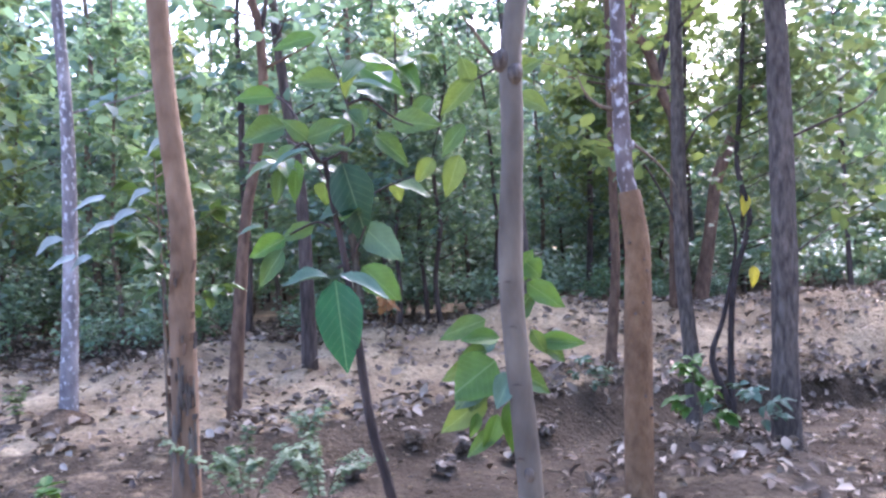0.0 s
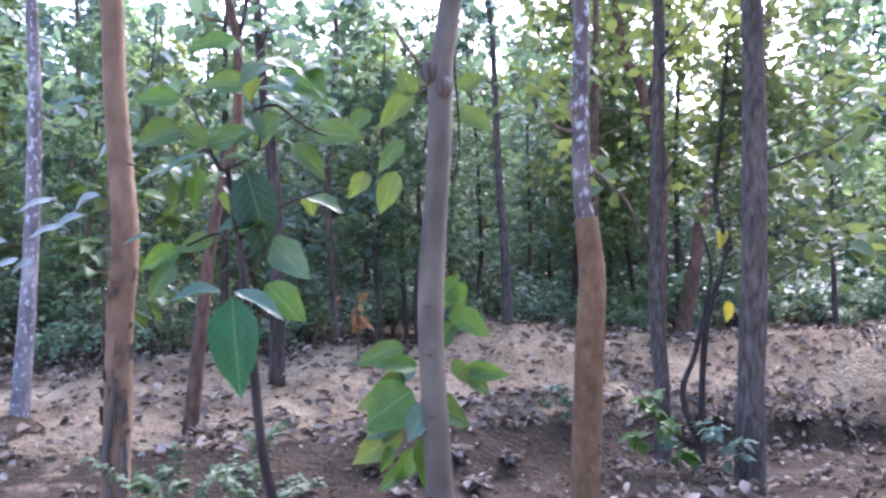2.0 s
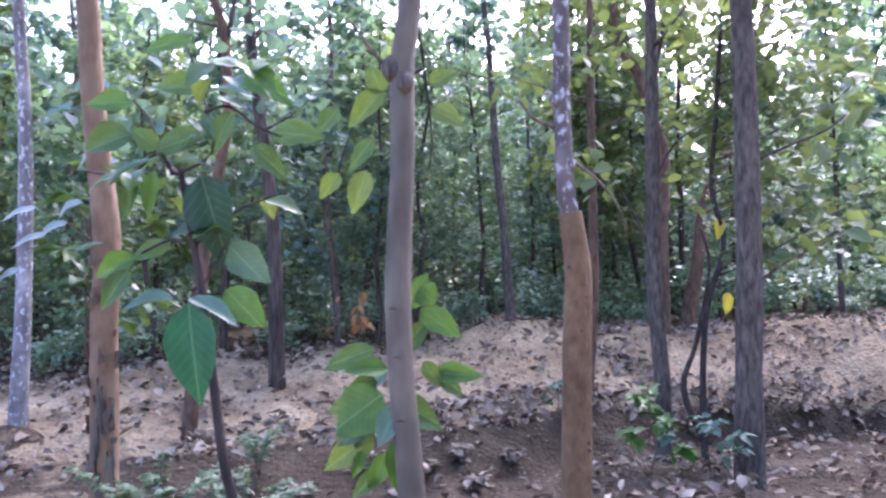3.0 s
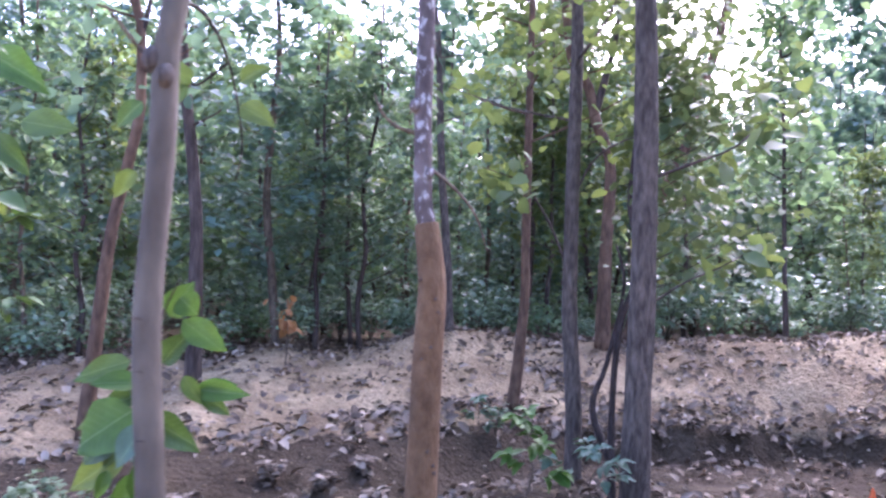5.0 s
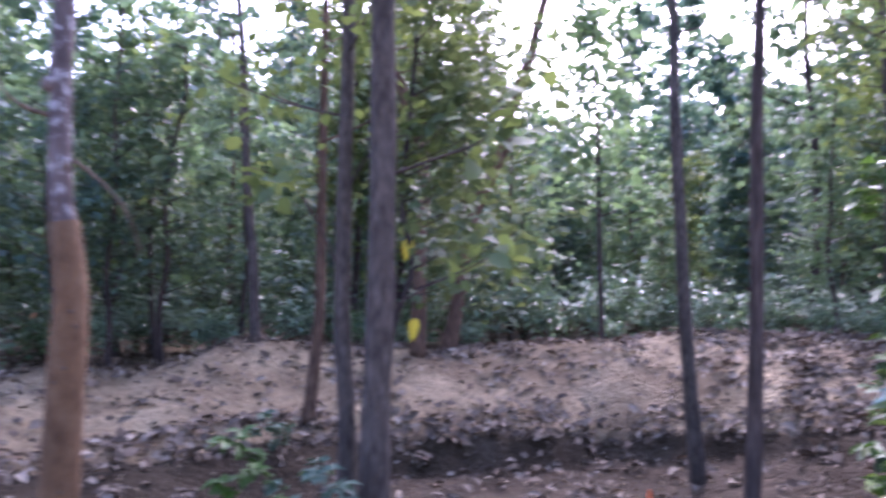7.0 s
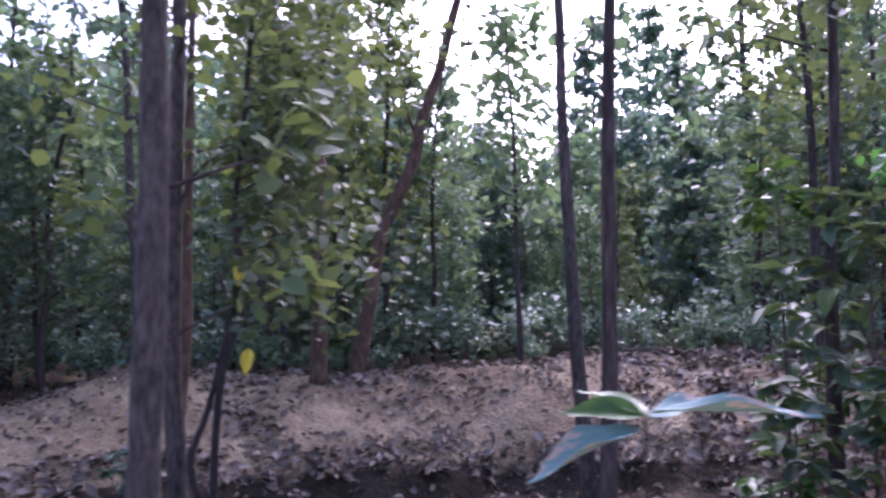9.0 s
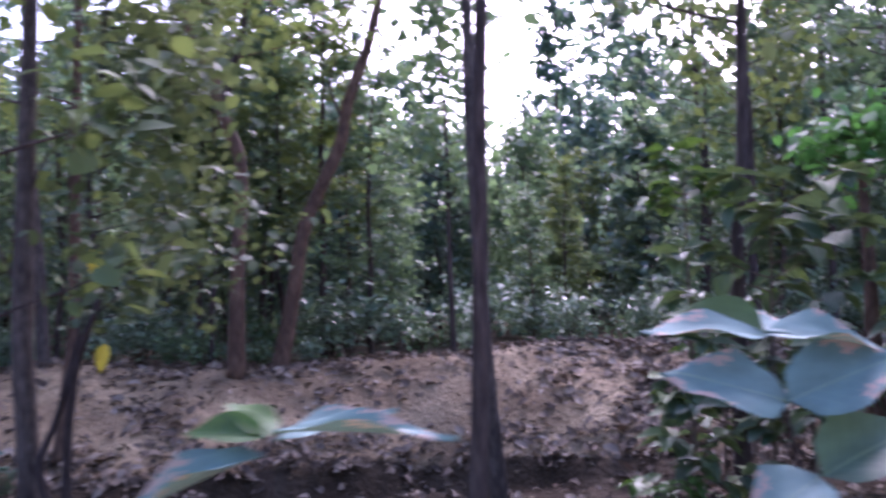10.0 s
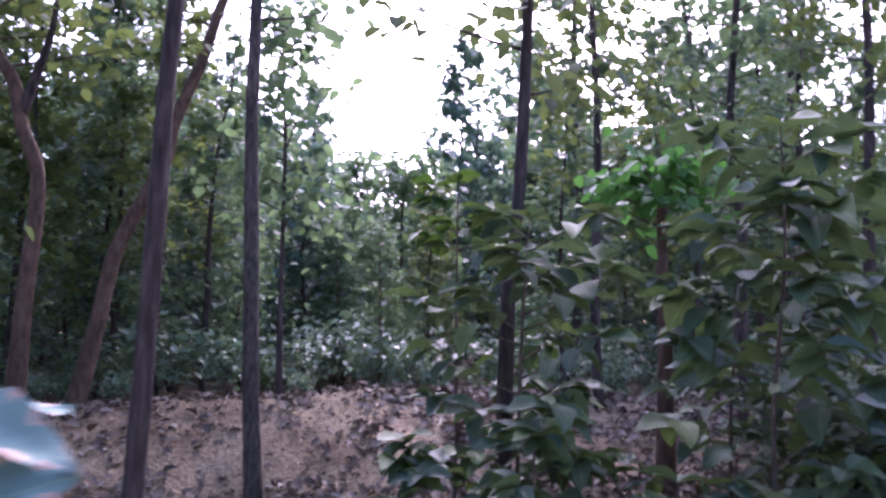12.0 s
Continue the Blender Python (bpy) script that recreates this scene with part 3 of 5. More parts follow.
sheath = [Vector(p) - bD for p in ((1.02, 4.74, -0.1), (1.06, 4.74, 0.92), (1.08, 4.74, 1.43), (1.06, 4.74, 1.72), (1.05, 4.74, 1.81))]
sheath[0].z = 0
sheath_part = part("mud_sheath", mesh_of("mud_sheath", *tube(sheath, [0.092, 0.083, 0.079, 0.072, 0.062], 16, 7, 0.1, 4.4), BARK_MUD), tD, "orange-brown earthen termite sheath")
rngD = random.Random(4)
for i in range(14):
    a, z = rngD.uniform(-2.6, -0.5), rngD.uniform(0.2, 1.6)
    bm = bmesh.new()
    bmesh.ops.create_icosphere(bm, subdivisions=1, radius=0.011)
    me = bpy.data.meshes.new("pit")
    bm.to_mesh(me)
    bm.free()
    me.materials.append(BARK_DARK)
    part("pit", me, sheath_part, "", Matrix.Translation(Vector((1.065 + 0.078 * math.cos(a), 4.74 + 0.078 * math.sin(a), z)) - bD))
knot(tD, Vector((0.985, 4.71, 2.45)) - bD, 0.03, BARK_MOTTLE, (-1, -0.3, 0))
knot(tD, Vector((1.06, 4.70, 2.08)) - bD, 0.024, BARK_MOTTLE, (0.6, -0.8, 0))
bare_branch(tD, bD, [(1.0, 4.74, 2.30), (0.88, 4.7, 2.33), (0.8, 4.66, 2.4), (0.76, 4.66, 2.5)], 0.014, BARK_THIN)
bare_branch(tD, bD, [(1.05, 4.74, 2.12), (1.2, 4.75, 2.0), (1.32, 4.76, 1.85), (1.38, 4.78, 1.66)], 0.012, BARK_THIN)
# trunks by the ditch
tE, lE, bE, rE = stem_tree("tree", "slim tree with dark purplish bark standing in the ditch",
                           [(2.42, 8.39, -0.7), (2.44, 8.39, 0.1), (2.39, 8.39, 1.05), (2.39, 8.39, 1.7), (2.42, 8.39, 3.1), (2.44, 8.39, 4.06)], 0.088, BARK_FISSURE, 8.5, 11, ROADSIDE, high(z0=3.4, limbs=10, leaf_mat=CROWN_WARM))
bare_branch(tE, bE, [(2.4, 8.39, 1.5), (2.2, 8.35, 2.0), (1.9, 8.3, 2.45), (1.5, 8.25, 2.6)], 0.018, BARK_DARK)
bare_branch(tE, bE, [(2.4, 8.39, 2.3), (2.6, 8.3, 2.7), (2.9, 8.25, 2.9), (3.3, 8.2, 3.0)], 0.016, BARK_DARK)
tF, lF, bF, rF = stem_tree("tree", "straight tree with vertically fissured purplish-brown bark",
                           [(2.55, 6.32, -0.2), (2.58, 6.32, 0.5), (2.61, 6.32, 1.35), (2.63, 6.32, 2.48), (2.63, 6.32, 3.45)], 0.108, BARK_FISSURE, 9, 13, ROADSIDE, high(z0=4.6, limbs=10))
bare_branch(tF, bF, [(2.62, 6.32, 2.25), (3.0, 6.35, 2.4), (3.35, 6.4, 2.55), (3.7, 6.5, 2.9)], 0.016, BARK_DARK)
bare_branch(tF, bF, [(2.62, 6.32, 1.3), (2.95, 6.4, 1.5), (3.25, 6.5, 1.62), (3.6, 6.6, 1.8)], 0.012, BARK_DARK)
tN, _, bN, _ = stem_tree("tree", "thin tree with orange-brown lower bark on the leaf-strewn slope",
                         [(2.01, 10.75, -0.27), (2.15, 10.75, 1.17), (2.16, 10.75, 1.91), (2.18, 10.75, 3.41), (2.21, 10.75, 4.92)], 0.07, BARK_RED, 7.5, 15, ROADSIDE, high(z0=3.0, limbs=9, leaf_mat=CROWN_WARM))
for tr, ba, pts, n, sd in ((tE, bE, [(2.2, 8.35, 2.0), (1.9, 8.3, 2.45), (1.5, 8.25, 2.6)], 26, 1), (tE, bE, [(2.6, 8.3, 2.7), (2.9, 8.25, 2.9), (3.3, 8.2, 3.0)], 30, 2),
                           (tF, bF, [(3.0, 6.35, 2.4), (3.35, 6.4, 2.55), (3.7, 6.5, 2.9)], 30, 3), (tF, bF, [(2.95, 6.4, 1.5), (3.25, 6.5, 1.62), (3.6, 6.6, 1.8)], 22, 4),
                           (tN, bN, [(2.15, 10.7, 2.6), (1.9, 10.6, 2.8), (1.6, 10.5, 2.9)], 24, 5)):
    leafy(tr, ba, pts, n, 0.2, CROWN_WARM, sd)
tP, _, bP, _ = stem_tree("tree", "crooked dark tree at the foot of the bank",
                         [(-1.98, 10.13, -0.2), (-1.98, 10.13, 1.94), (-2.06, 10.13, 2.95), (-2.16, 10.13, 3.77), (-2.27, 10.13, 5.0)], 0.09, BARK_DARK, 8.5, 17, ROADSIDE, high(z0=3.0, limbs=11, leaf_mat=CROWN_COOL))
tQ, _, bQ, _ = stem_tree("tree", "thin leaning tree with tan bark, forked high up",
                         [(-2.47, 8.3, -0.2), (-2.27, 8.3, 1.70), (-2.10, 8.3, 2.56), (-1.99, 8.3, 3.13), (-2.0, 8.3, 3.95), (-2.08, 8.3, 4.3)], 0.068, BARK_RED, 7.0, 19, ROADSIDE, high(z0=3.6, limbs=8, leaf_mat=CROWN_COOL))
bare_branch(tQ, bQ, [(-2.0, 8.3, 3.9), (-1.92, 8.3, 4.2), (-1.85, 8.3, 4.7), (-1.7, 8.3, 5.6)], 0.035, BARK_DARK, "dark fork of the trunk")
tG, _, bG, _ = stem_tree("tree", "crooked reddish-brown forked tree on the bank crest",
                         [(3.66, 13.28, 0.4), (3.71, 13.28, 1.93), (3.77, 13.28, 3.38), (3.54, 13.28, 4.07), (3.39, 13.28, 4.68), (3.13, 13.28, 5.12), (3.04, 13.28, 5.74)], 0.112, BARK_RED, 9, 21, ROADSIDE, high(z0=4.4, z1=8.6, limbs=26, reach=2.3, leaves=70, size=0.2, leaf_mat=CROWN_WARM))
bare_branch(tG, bG, [(3.5, 13.28, 4.2), (3.7, 13.25, 4.9), (3.85, 13.2, 5.6), (3.9, 13.1, 6.8)], 0.075, BARK_DARK, "dark fork of the trunk")
tH, _, bH, _ = stem_tree("tree", "leaning crooked tree with reddish-brown bark on the bank crest",
                         [(4.24, 14.0, 0.3), (4.48, 14.0, 1.47), (4.69, 14.0, 2.62), (5.23, 14.0, 3.82), (5.38, 14.0, 4.52), (5.70, 14.0, 5.42), (5.94, 14.0, 6.33)], 0.12, BARK_RED, 9, 23, ROADSIDE, high(z0=5.2, limbs=8, leaves=18, leaf_mat=CROWN_DARK))
bare_branch(tH, bH, [(5.3, 14.0, 4.2), (5.1, 13.9, 4.8), (5.2, 13.8, 5.2)], 0.03, BARK_DARK)
tI, _, bI, _ = stem_tree("tree", "slim leaning dark tree rooted in the ditch",
                         [(6.58, 9.68, -0.7), (6.45, 9.68, 0.86), (6.40, 9.68, 2.2), (6.35, 9.68, 3.55), (6.34, 9.68, 4.92)], 0.085, BARK_FISSURE, 8, 25, ROADSIDE, high(z0=5.4, limbs=6, leaves=16, leaf_mat=CROWN_DARK))
tJ, _, bJ, _ = stem_tree("tree", "slim dark straight tree beside the ditch",
                         [(5.64, 6.91, -0.1), (5.72, 6.91, 0.7), (5.74, 6.91, 1.27), (5.76, 6.91, 2.11), (5.78, 6.91, 2.96), (5.82, 6.91, 3.83)], 0.066, BARK_DARK, 8, 27, ROADSIDE, high(z0=5.0, limbs=6, leaves=14, leaf_mat=CROWN_DARK))
tK, _, bK, _ = stem_tree("tree", "slim dark tree rising out of broad-leaved saplings",
                         [(8.30, 7.97, 0.0), (8.34, 7.97, 1.77), (8.43, 7.97, 2.74), (8.49, 7.97, 4.24)], 0.066, BARK_DARK, 8, 29, ROADSIDE, high(z0=3.8, limbs=12, reach=1.2, leaves=36, leaf_mat=CROWN_OLIVE))
tL, lL, bL, _ = stem_tree("tree", "lopped reddish-brown tree with a tuft of bright young leaves on top",
                          [(9.99, 8.38, 0.0), (10.0, 8.38, 1.2), (10.0, 8.38, 1.79), (9.97, 8.38, 2.5), (9.98, 8.38, 2.95)], 0.085, BARK_RED, 3.0, 31, ROADSIDE,
                          dict(z0=2.5, z1=3.2, limbs=16, reach=0.8, leaves=26, size=0.16, leaf_mat=CROWN_FRESH, spread=0.15, limb_r=0.01))
tM, _, bM, _ = stem_tree("tree", "thin young tree on the bank crest", [(7.03, 14.18, 0.1), (7.0, 14.18, 1.97), (6.99, 14.18, 4.15)], 0.045, BARK_DARK, 6.4, 33, ROADSIDE,
                         high(z0=2.2, z1=6.1, limbs=26, reach=1.15, leaves=34, size=0.2, leaf_mat=CROWN_MID))
tO, _, bO, _ = stem_tree("tree", "thin grey-brown tree behind the bank crest", [(1.16, 13.15, 0.6), (1.10, 13.15, 2.01), (1.0, 13.15, 3.36), (0.93, 13.15, 5.19)], 0.075, BARK_FISSURE, 8.5, 35, ROADSIDE,
                         high(z0=3.2, limbs=11, leaf_mat=CROWN_COOL))
# forked shrub-like tree with warm leaves
tT, lT, bT, _ = stem_tree("tree", "small crooked tree with yellow-green leaves beside the ditch", [(2.78, 8.15, -0.7), (2.77, 8.15, 0.2), (2.84, 8.15, 1.03), (3.03, 8.15, 1.68), (2.93, 8.15, 2.25), (3.0, 8.15, 3.0)], 0.036, BARK_STEM, 4.6, 37, "",
                          dict(z0=2.15, z1=4.9, limbs=22, reach=1.6, leaves=85, size=0.12, leaf_mat=CROWN_OLIVE, ways=(-75, 75), spread=0.2, limb_r=0.009))
bare_branch(tT, bT, [(2.78, 8.15, -0.3), (2.58, 8.15, 0.25), (2.72, 8.15, 0.7), (2.88, 8.15, 1.45), (2.8, 8.15, 1.85)], 0.04, BARK_STEM, "second crooked stem")
for b, t in (((3.0, 8.15, 1.95), (2.96, 8.10, 1.72)), ((3.05, 8.15, 1.2), (3.02, 8.1, 0.98))):
    add_leaf(tT, bT, b, t, 0.11, (0, -1, 0.3), "yellow", 0, "yellowed hanging leaf")


# ---- broad-leaved saplings ----
def sapling(label, x, y, height, seed, branches, leaf_len, kind="near", r=0.016, spread=0.7, lean=(0, 0), low=0.35, bare=0.0, group=""):
    """A young broad-leaved tree: stem, side twigs and single large leaves in pairs."""
    rng = random.Random(seed)
    base = Vector((x, y, ground_z(x, y) - 0.03))
    t = thing("sapling", base, label, "sapling", group)
    stem = [Vector((0, 0, 0)), Vector((lean[0] * 0.3 + rng.gauss(0, 0.03), lean[1] * 0.3, height * 0.35)), Vector((lean[0] * 0.7, lean[1] * 0.7 + rng.gauss(0, 0.03), height * 0.7)), Vector((lean[0], lean[1], height))]
    st = part("stem", mesh_of("stem", *tube(stem, [r, r * 0.85, r * 0.6, r * 0.25], 8, 6, 0.1, seed), BARK_THIN), t)
    tips = [(stem[-1], Vector((0, 0, 1)), st)]
    fine, _ = smooth_line(stem, [1, 1, 1, 1], 8)
    for i in range(branches):
        f = low + (0.95 - low) * (i + rng.random() * 0.6) / max(1, branches)
        p = fine[int(f * (len(fine) - 1))]
        a = i * 2.6 + rng.uniform(-0.6, 0.6)
        ln = spread * (1.1 - 0.5 * f) * rng.uniform(0.6, 1.2)
        w = Vector((math.cos(a), math.sin(a), 0.3))
        pts = limb_line(rng, p, w, ln, 0.15)
        tw = part("twig", mesh_of("twig", *tube(pts, [r * 0.45, r * 0.3, r * 0.14], 5, 3), BARK_THIN), t)
        for k in range(3):
            q = pts[0].lerp(pts[2], 0.45 + 0.25 * k)
            for sgn in (-1, 1):
                if rng.random() < bare:
                    continue
                side = Vector((-w.y, w.x, 0)) * sgn
                d = (side * 0.8 + w * 0.55 + Vector((0, 0, rng.uniform(-0.9, 0.05)))).normalized()
                L = leaf_len * rng.uniform(0.65, 1.1)
                part("leaf", LEAVES[kind][rng.randrange(3)], tw, "", leaf_pose(q, q + d * L, L * rng.uniform(0.55, 0.7), (rng.gauss(0, 0.3), rng.gauss(0, 0.3), 1)))
        tips.append((pts[2], w, tw))
    for p, w, holder in tips:
        a0 = rng.uniform(0, 6.28)
        for k in range(4):
            a = a0 + k * 1.57 + rng.uniform(-0.3, 0.3)
            d = (Vector((math.cos(a), math.sin(a), rng.uniform(-0.4, 0.25))) + w * 0.3).normalized()
            L = leaf_len * rng.uniform(0.6, 1.1)
            part("leaf", LEAVES[kind][rng.randrange(3)], holder, "", leaf_pose(p, p + d * L, L * rng.uniform(0.55, 0.7), (rng.gauss(0, 0.3), rng.gauss(0, 0.3), 1)))
    return t


def plain_stem(name, label, pts, r, category):
    base = Vector((pts[0][0], pts[0][1], ground_z(pts[0][0], pts[0][1]) - 0.03))
    t = thing(name, base, label, category)
    line = [Vector(p) - base for p in pts]
    line[0].z = 0
    rr = [r * (1 - 0.6 * i / (len(line) - 1)) for i in range(len(line))]
    part("stem", mesh_of("stem", *tube(line, rr, 8, 6, 0.12, pts[0][0]), BARK_STEM), t)
    return t, base


# the near sapling with one large hanging leaf
S, bS = plain_stem("sapling", "young broad-leaved sapling with a dark stem and large drooping leaves",
                   [(-0.18, 2.64, 0.0), (-0.25, 2.66, 0.6), (-0.32, 2.68, 0.92), (-0.35, 2.68, 1.18), (-0.38, 2.68, 1.45), (-0.42, 2.68, 1.7), (-0.44, 2.68, 1.84)], 0.021, "sapling")
HUNG, FLAT = (0.1, -1, 0.3), (0, -0.4, 1)
for twig in ([(-0.46, 2.66, 1.82), (-0.5, 2.67, 1.91), (-0.54, 2.69, 2.0), (-0.6, 2.71, 2.07)],
             [(-0.45, 2.66, 1.82), (-0.51, 2.67, 1.89), (-0.61, 2.69, 1.83), (-0.78, 2.71, 1.85)],
             [(-0.45, 2.66, 1.82), (-0.34, 2.68, 1.89), (-0.36, 2.69, 2.04), (-0.42, 2.71, 2.23)],
             [(-0.35, 2.65, 2.01), (-0.28, 2.67, 2.03), (-0.2, 2.7, 1.97), (-0.13, 2.72, 1.94)],
             [(-0.43, 2.66, 1.6), (-0.48, 2.68, 1.62), (-0.6, 2.7, 1.57)],
             [(-0.41, 2.67, 1.46), (-0.36, 2.69, 1.5), (-0.31, 2.7, 1.6)]):
    part("twig", mesh_of("twig", *tube([Vector(p) - bS for p in twig], [0.006, 0.005, 0.004, 0.003][:len(twig)], 5, 4), BARK_STEM), S)
# the FLAT blue leaves have their sky reflection put into the leaf colour
for b, t, w, face, kind, form in (((-0.42, 2.67, 1.42), (-0.39, 2.65, 1.1), 0.159, HUNG, "rich", 0),
                                  ((-0.43, 2.59, 1.43), (-0.56, 2.52, 1.44), 0.083, FLAT, "blue", 1),
                                  ((-0.39, 2.59, 1.44), (-0.22, 2.53, 1.37), 0.072, FLAT, "blue", 0),
                                  ((-0.34, 2.79, 1.46), (-0.21, 2.76, 1.33), 0.116, HUNG, "bright", 2),
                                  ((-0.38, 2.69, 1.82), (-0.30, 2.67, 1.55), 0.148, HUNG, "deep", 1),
                                  ((-0.34, 2.81, 1.61), (-0.2, 2.79, 1.47), 0.117, HUNG, "blue", 2),
                                  ((-0.58, 2.61, 1.53), (-0.66, 2.58, 1.41), 0.07, HUNG, "near", 0),
                                  ((-0.63, 2.56, 1.61), (-0.7, 2.5, 1.59), 0.029, FLAT, "blue", 0),
                                  ((-0.58, 2.66, 1.57), (-0.7, 2.63, 1.51), 0.078, HUNG, "bright", 1)):
    add_leaf(S, bS, b, t, w, face, kind, form)
for b, t, w, face, kind, form in (((-0.49, 2.71, 1.61), (-0.61, 2.68, 1.57), 0.065, HUNG, "near", 2),
                                  ((-0.54, 2.55, 1.93), (-0.68, 2.52, 1.89), 0.099, HUNG, "near", 1),
                                  ((-0.48, 2.6, 1.89), (-0.55, 2.57, 1.96), 0.066, HUNG, "near", 0),
                                  ((-0.5, 2.65, 1.9), (-0.33, 2.63, 1.95), 0.082, HUNG, "near", 2),
                                  ((-0.46, 2.52, 1.85), (-0.59, 2.46, 1.79), 0.047, FLAT, "blue", 0),
                                  ((-0.42, 2.56, 1.84), (-0.3, 2.5, 1.85), 0.026, FLAT, "blue", 1),
                                  ((-0.54, 2.71, 1.84), (-0.55, 2.68, 1.69), 0.058, HUNG, "bright", 0),
                                  ((-0.58, 2.66, 1.81), (-0.6, 2.63, 1.69), 0.057, HUNG, "near", 1),
                                  ((-0.6, 2.7, 2.06), (-0.74, 2.67, 2.06), 0.076, HUNG, "bright", 0)):
    add_leaf(S, bS, b, t, w, face, kind, form)
for b, t, w, face, kind, form in (((-0.39, 2.75, 2.11), (-0.54, 2.72, 2.12), 0.085, HUNG, "near", 1),
                                  ((-0.49, 2.94, 2.33), (-0.66, 2.91, 2.29), 0.072, HUNG, "bright", 2),
                                  ((-0.36, 2.7, 2.09), (-0.19, 2.65, 2.07), 0.065, FLAT, "blue", 0),
                                  ((-0.32, 2.7, 2.07), (-0.22, 2.65, 2.02), 0.047, FLAT, "blue", 2),
                                  ((-0.36, 3.05, 2.24), (-0.16, 3.02, 2.14), 0.128, HUNG, "bright", 1),
                                  ((-0.31, 2.8, 2.04), (-0.38, 2.78, 1.9), 0.079, HUNG, "near", 0),
                                  ((-0.23, 3.01, 2.01), (-0.04, 2.98, 1.98), 0.106, HUNG, "near", 2),
                                  ((-0.29, 2.96, 1.95), (-0.16, 2.93, 1.84), 0.084, HUNG, "near", 1),
                                  ((-0.43, 2.77, 1.38), (-0.38, 2.74, 1.3), 0.074, HUNG, "bright", 0)):
    add_leaf(S, bS, b, t, w, face, kind, form)

# leafy twig hanging behind the smooth trunk
bare_branch(tC, bC, [(0.25, 3.02, 2.42), (0.28, 3.25, 2.46), (0.29, 3.55, 2.36), (0.31, 3.7, 2.07), (0.28, 3.71, 1.9)], 0.009, BARK_STEM, "thin dark drooping twig")
bare_branch(tC, bC, [(0.29, 3.55, 2.36), (0.12, 3.69, 2.3), (0.05, 3.69, 2.32), (-0.05, 3.66, 2.1), (-0.1, 3.62, 1.92)], 0.006, BARK_STEM, "thin dark drooping twig")
for b, t, w, face, kind, form in (((0.03, 3.61, 1.94), (-0.04, 3.59, 1.75), 0.108, HUNG, "gold", 0),
                                  ((0.11, 3.61, 2.28), (-0.04, 3.58, 2.13), 0.104, HUNG, "gold", 1),
                                  ((0.1, 3.61, 2.27), (0.06, 3.57, 2.39), 0.099, HUNG, "gold", 2),
                                  ((0.31, 3.66, 2.21), (0.46, 3.63, 2.13), 0.105, HUNG, "gold", 0),
                                  ((-0.09, 3.61, 1.93), (-0.17, 3.58, 1.82), 0.084, HUNG, "gold", 1),
                                  ((0.06, 3.66, 2.09), (-0.06, 3.63, 1.94), 0.085, HUNG, "near", 2),
                                  ((0.31, 3.66, 2.31), (0.43, 3.63, 2.38), 0.085, HUNG, "gold", 1),
                                  ((-0.09, 3.65, 2.22), (-0.19, 3.62, 2.11), 0.09, HUNG, "near", 0)):
    add_leaf(tC, bC, b, t, w, face, kind, form)

rngS = random.Random(12)
for i in range(30):
    twig = (((-0.43, 2.68, 1.78), (-0.28, 2.5, 2.1), (-0.26, 2.45, 2.25)), ((-0.44, 2.68, 1.8), (-0.6, 2.6, 1.83), (-0.95, 2.45, 1.88)), ((-0.28, 2.5, 2.05), (-0.15, 2.52, 2.12), (-0.02, 2.55, 2.16)),
            ((-0.42, 2.68, 1.7), (-0.5, 2.8, 1.85), (-0.62, 2.9, 1.95)), ((-0.4, 2.68, 1.6), (-0.28, 2.78, 1.72), (-0.14, 2.86, 1.78)))[i % 5]
    if i in (3, 4):
        part("twig", mesh_of("twig", *tube([Vector(p) - bS for p in twig], [0.005, 0.004, 0.002], 5, 4), BARK_STEM), S)
    f = rngS.uniform(0.4, 1.9)
    b = Vector(twig[int(f)]).lerp(Vector(twig[int(f) + 1]), f - int(f))
    a = rngS.uniform(0, 6.28)
    L = rngS.uniform(0.07, 0.14)
    add_leaf(S, bS, b, b + Vector((math.cos(a), math.sin(a), rngS.uniform(-0.9, 0.0))).normalized() * L, L * 0.62, (rngS.gauss(0, 0.3), -0.5, 1), ("near", "bright", "near", "gold", "near", "blue", "bright")[i % 7], i)

# shoot with lobed leaves beside the smooth trunk
V, bV = plain_stem("sapling", "leafy green shoot growing against a smooth tree trunk", [(0.27, 3.14, 0.0), (0.24, 3.13, 0.5), (0.19, 3.14, 0.9), (0.19, 3.14, 1.3), (0.26, 3.14, 1.5)], 0.008, "shoot")
for b, t, w, face, kind, form in (((0.15, 3.1, 1.15), (0.0, 3.05, 1.16), 0.08, (0, -0.8, 0.6), "bright", 0), ((0.13, 3.1, 1.06), (-0.05, 3.05, 0.94), 0.2, (-0.2, -1, 0.3), "bright", 2),
                                  ((0.19, 3.05, 1.02), (0.12, 2.98, 0.9), 0.1, (0, -0.8, 0.6), "blue", 0), ((0.18, 3.1, 0.9), (0.2, 3.05, 0.71), 0.11, (0.2, -1, 0), "bright", 1),
                                  ((0.05, 3.1, 0.86), (0.02, 3.08, 0.76), 0.05, (0.4, -1, 0), "bright", 0), ((0.27, 3.12, 1.44), (0.33, 3.12, 1.38), 0.1, (0, -1, 0.3), "bright", 0)):
    add_leaf(V, bV, b, t, w, face, kind, form)
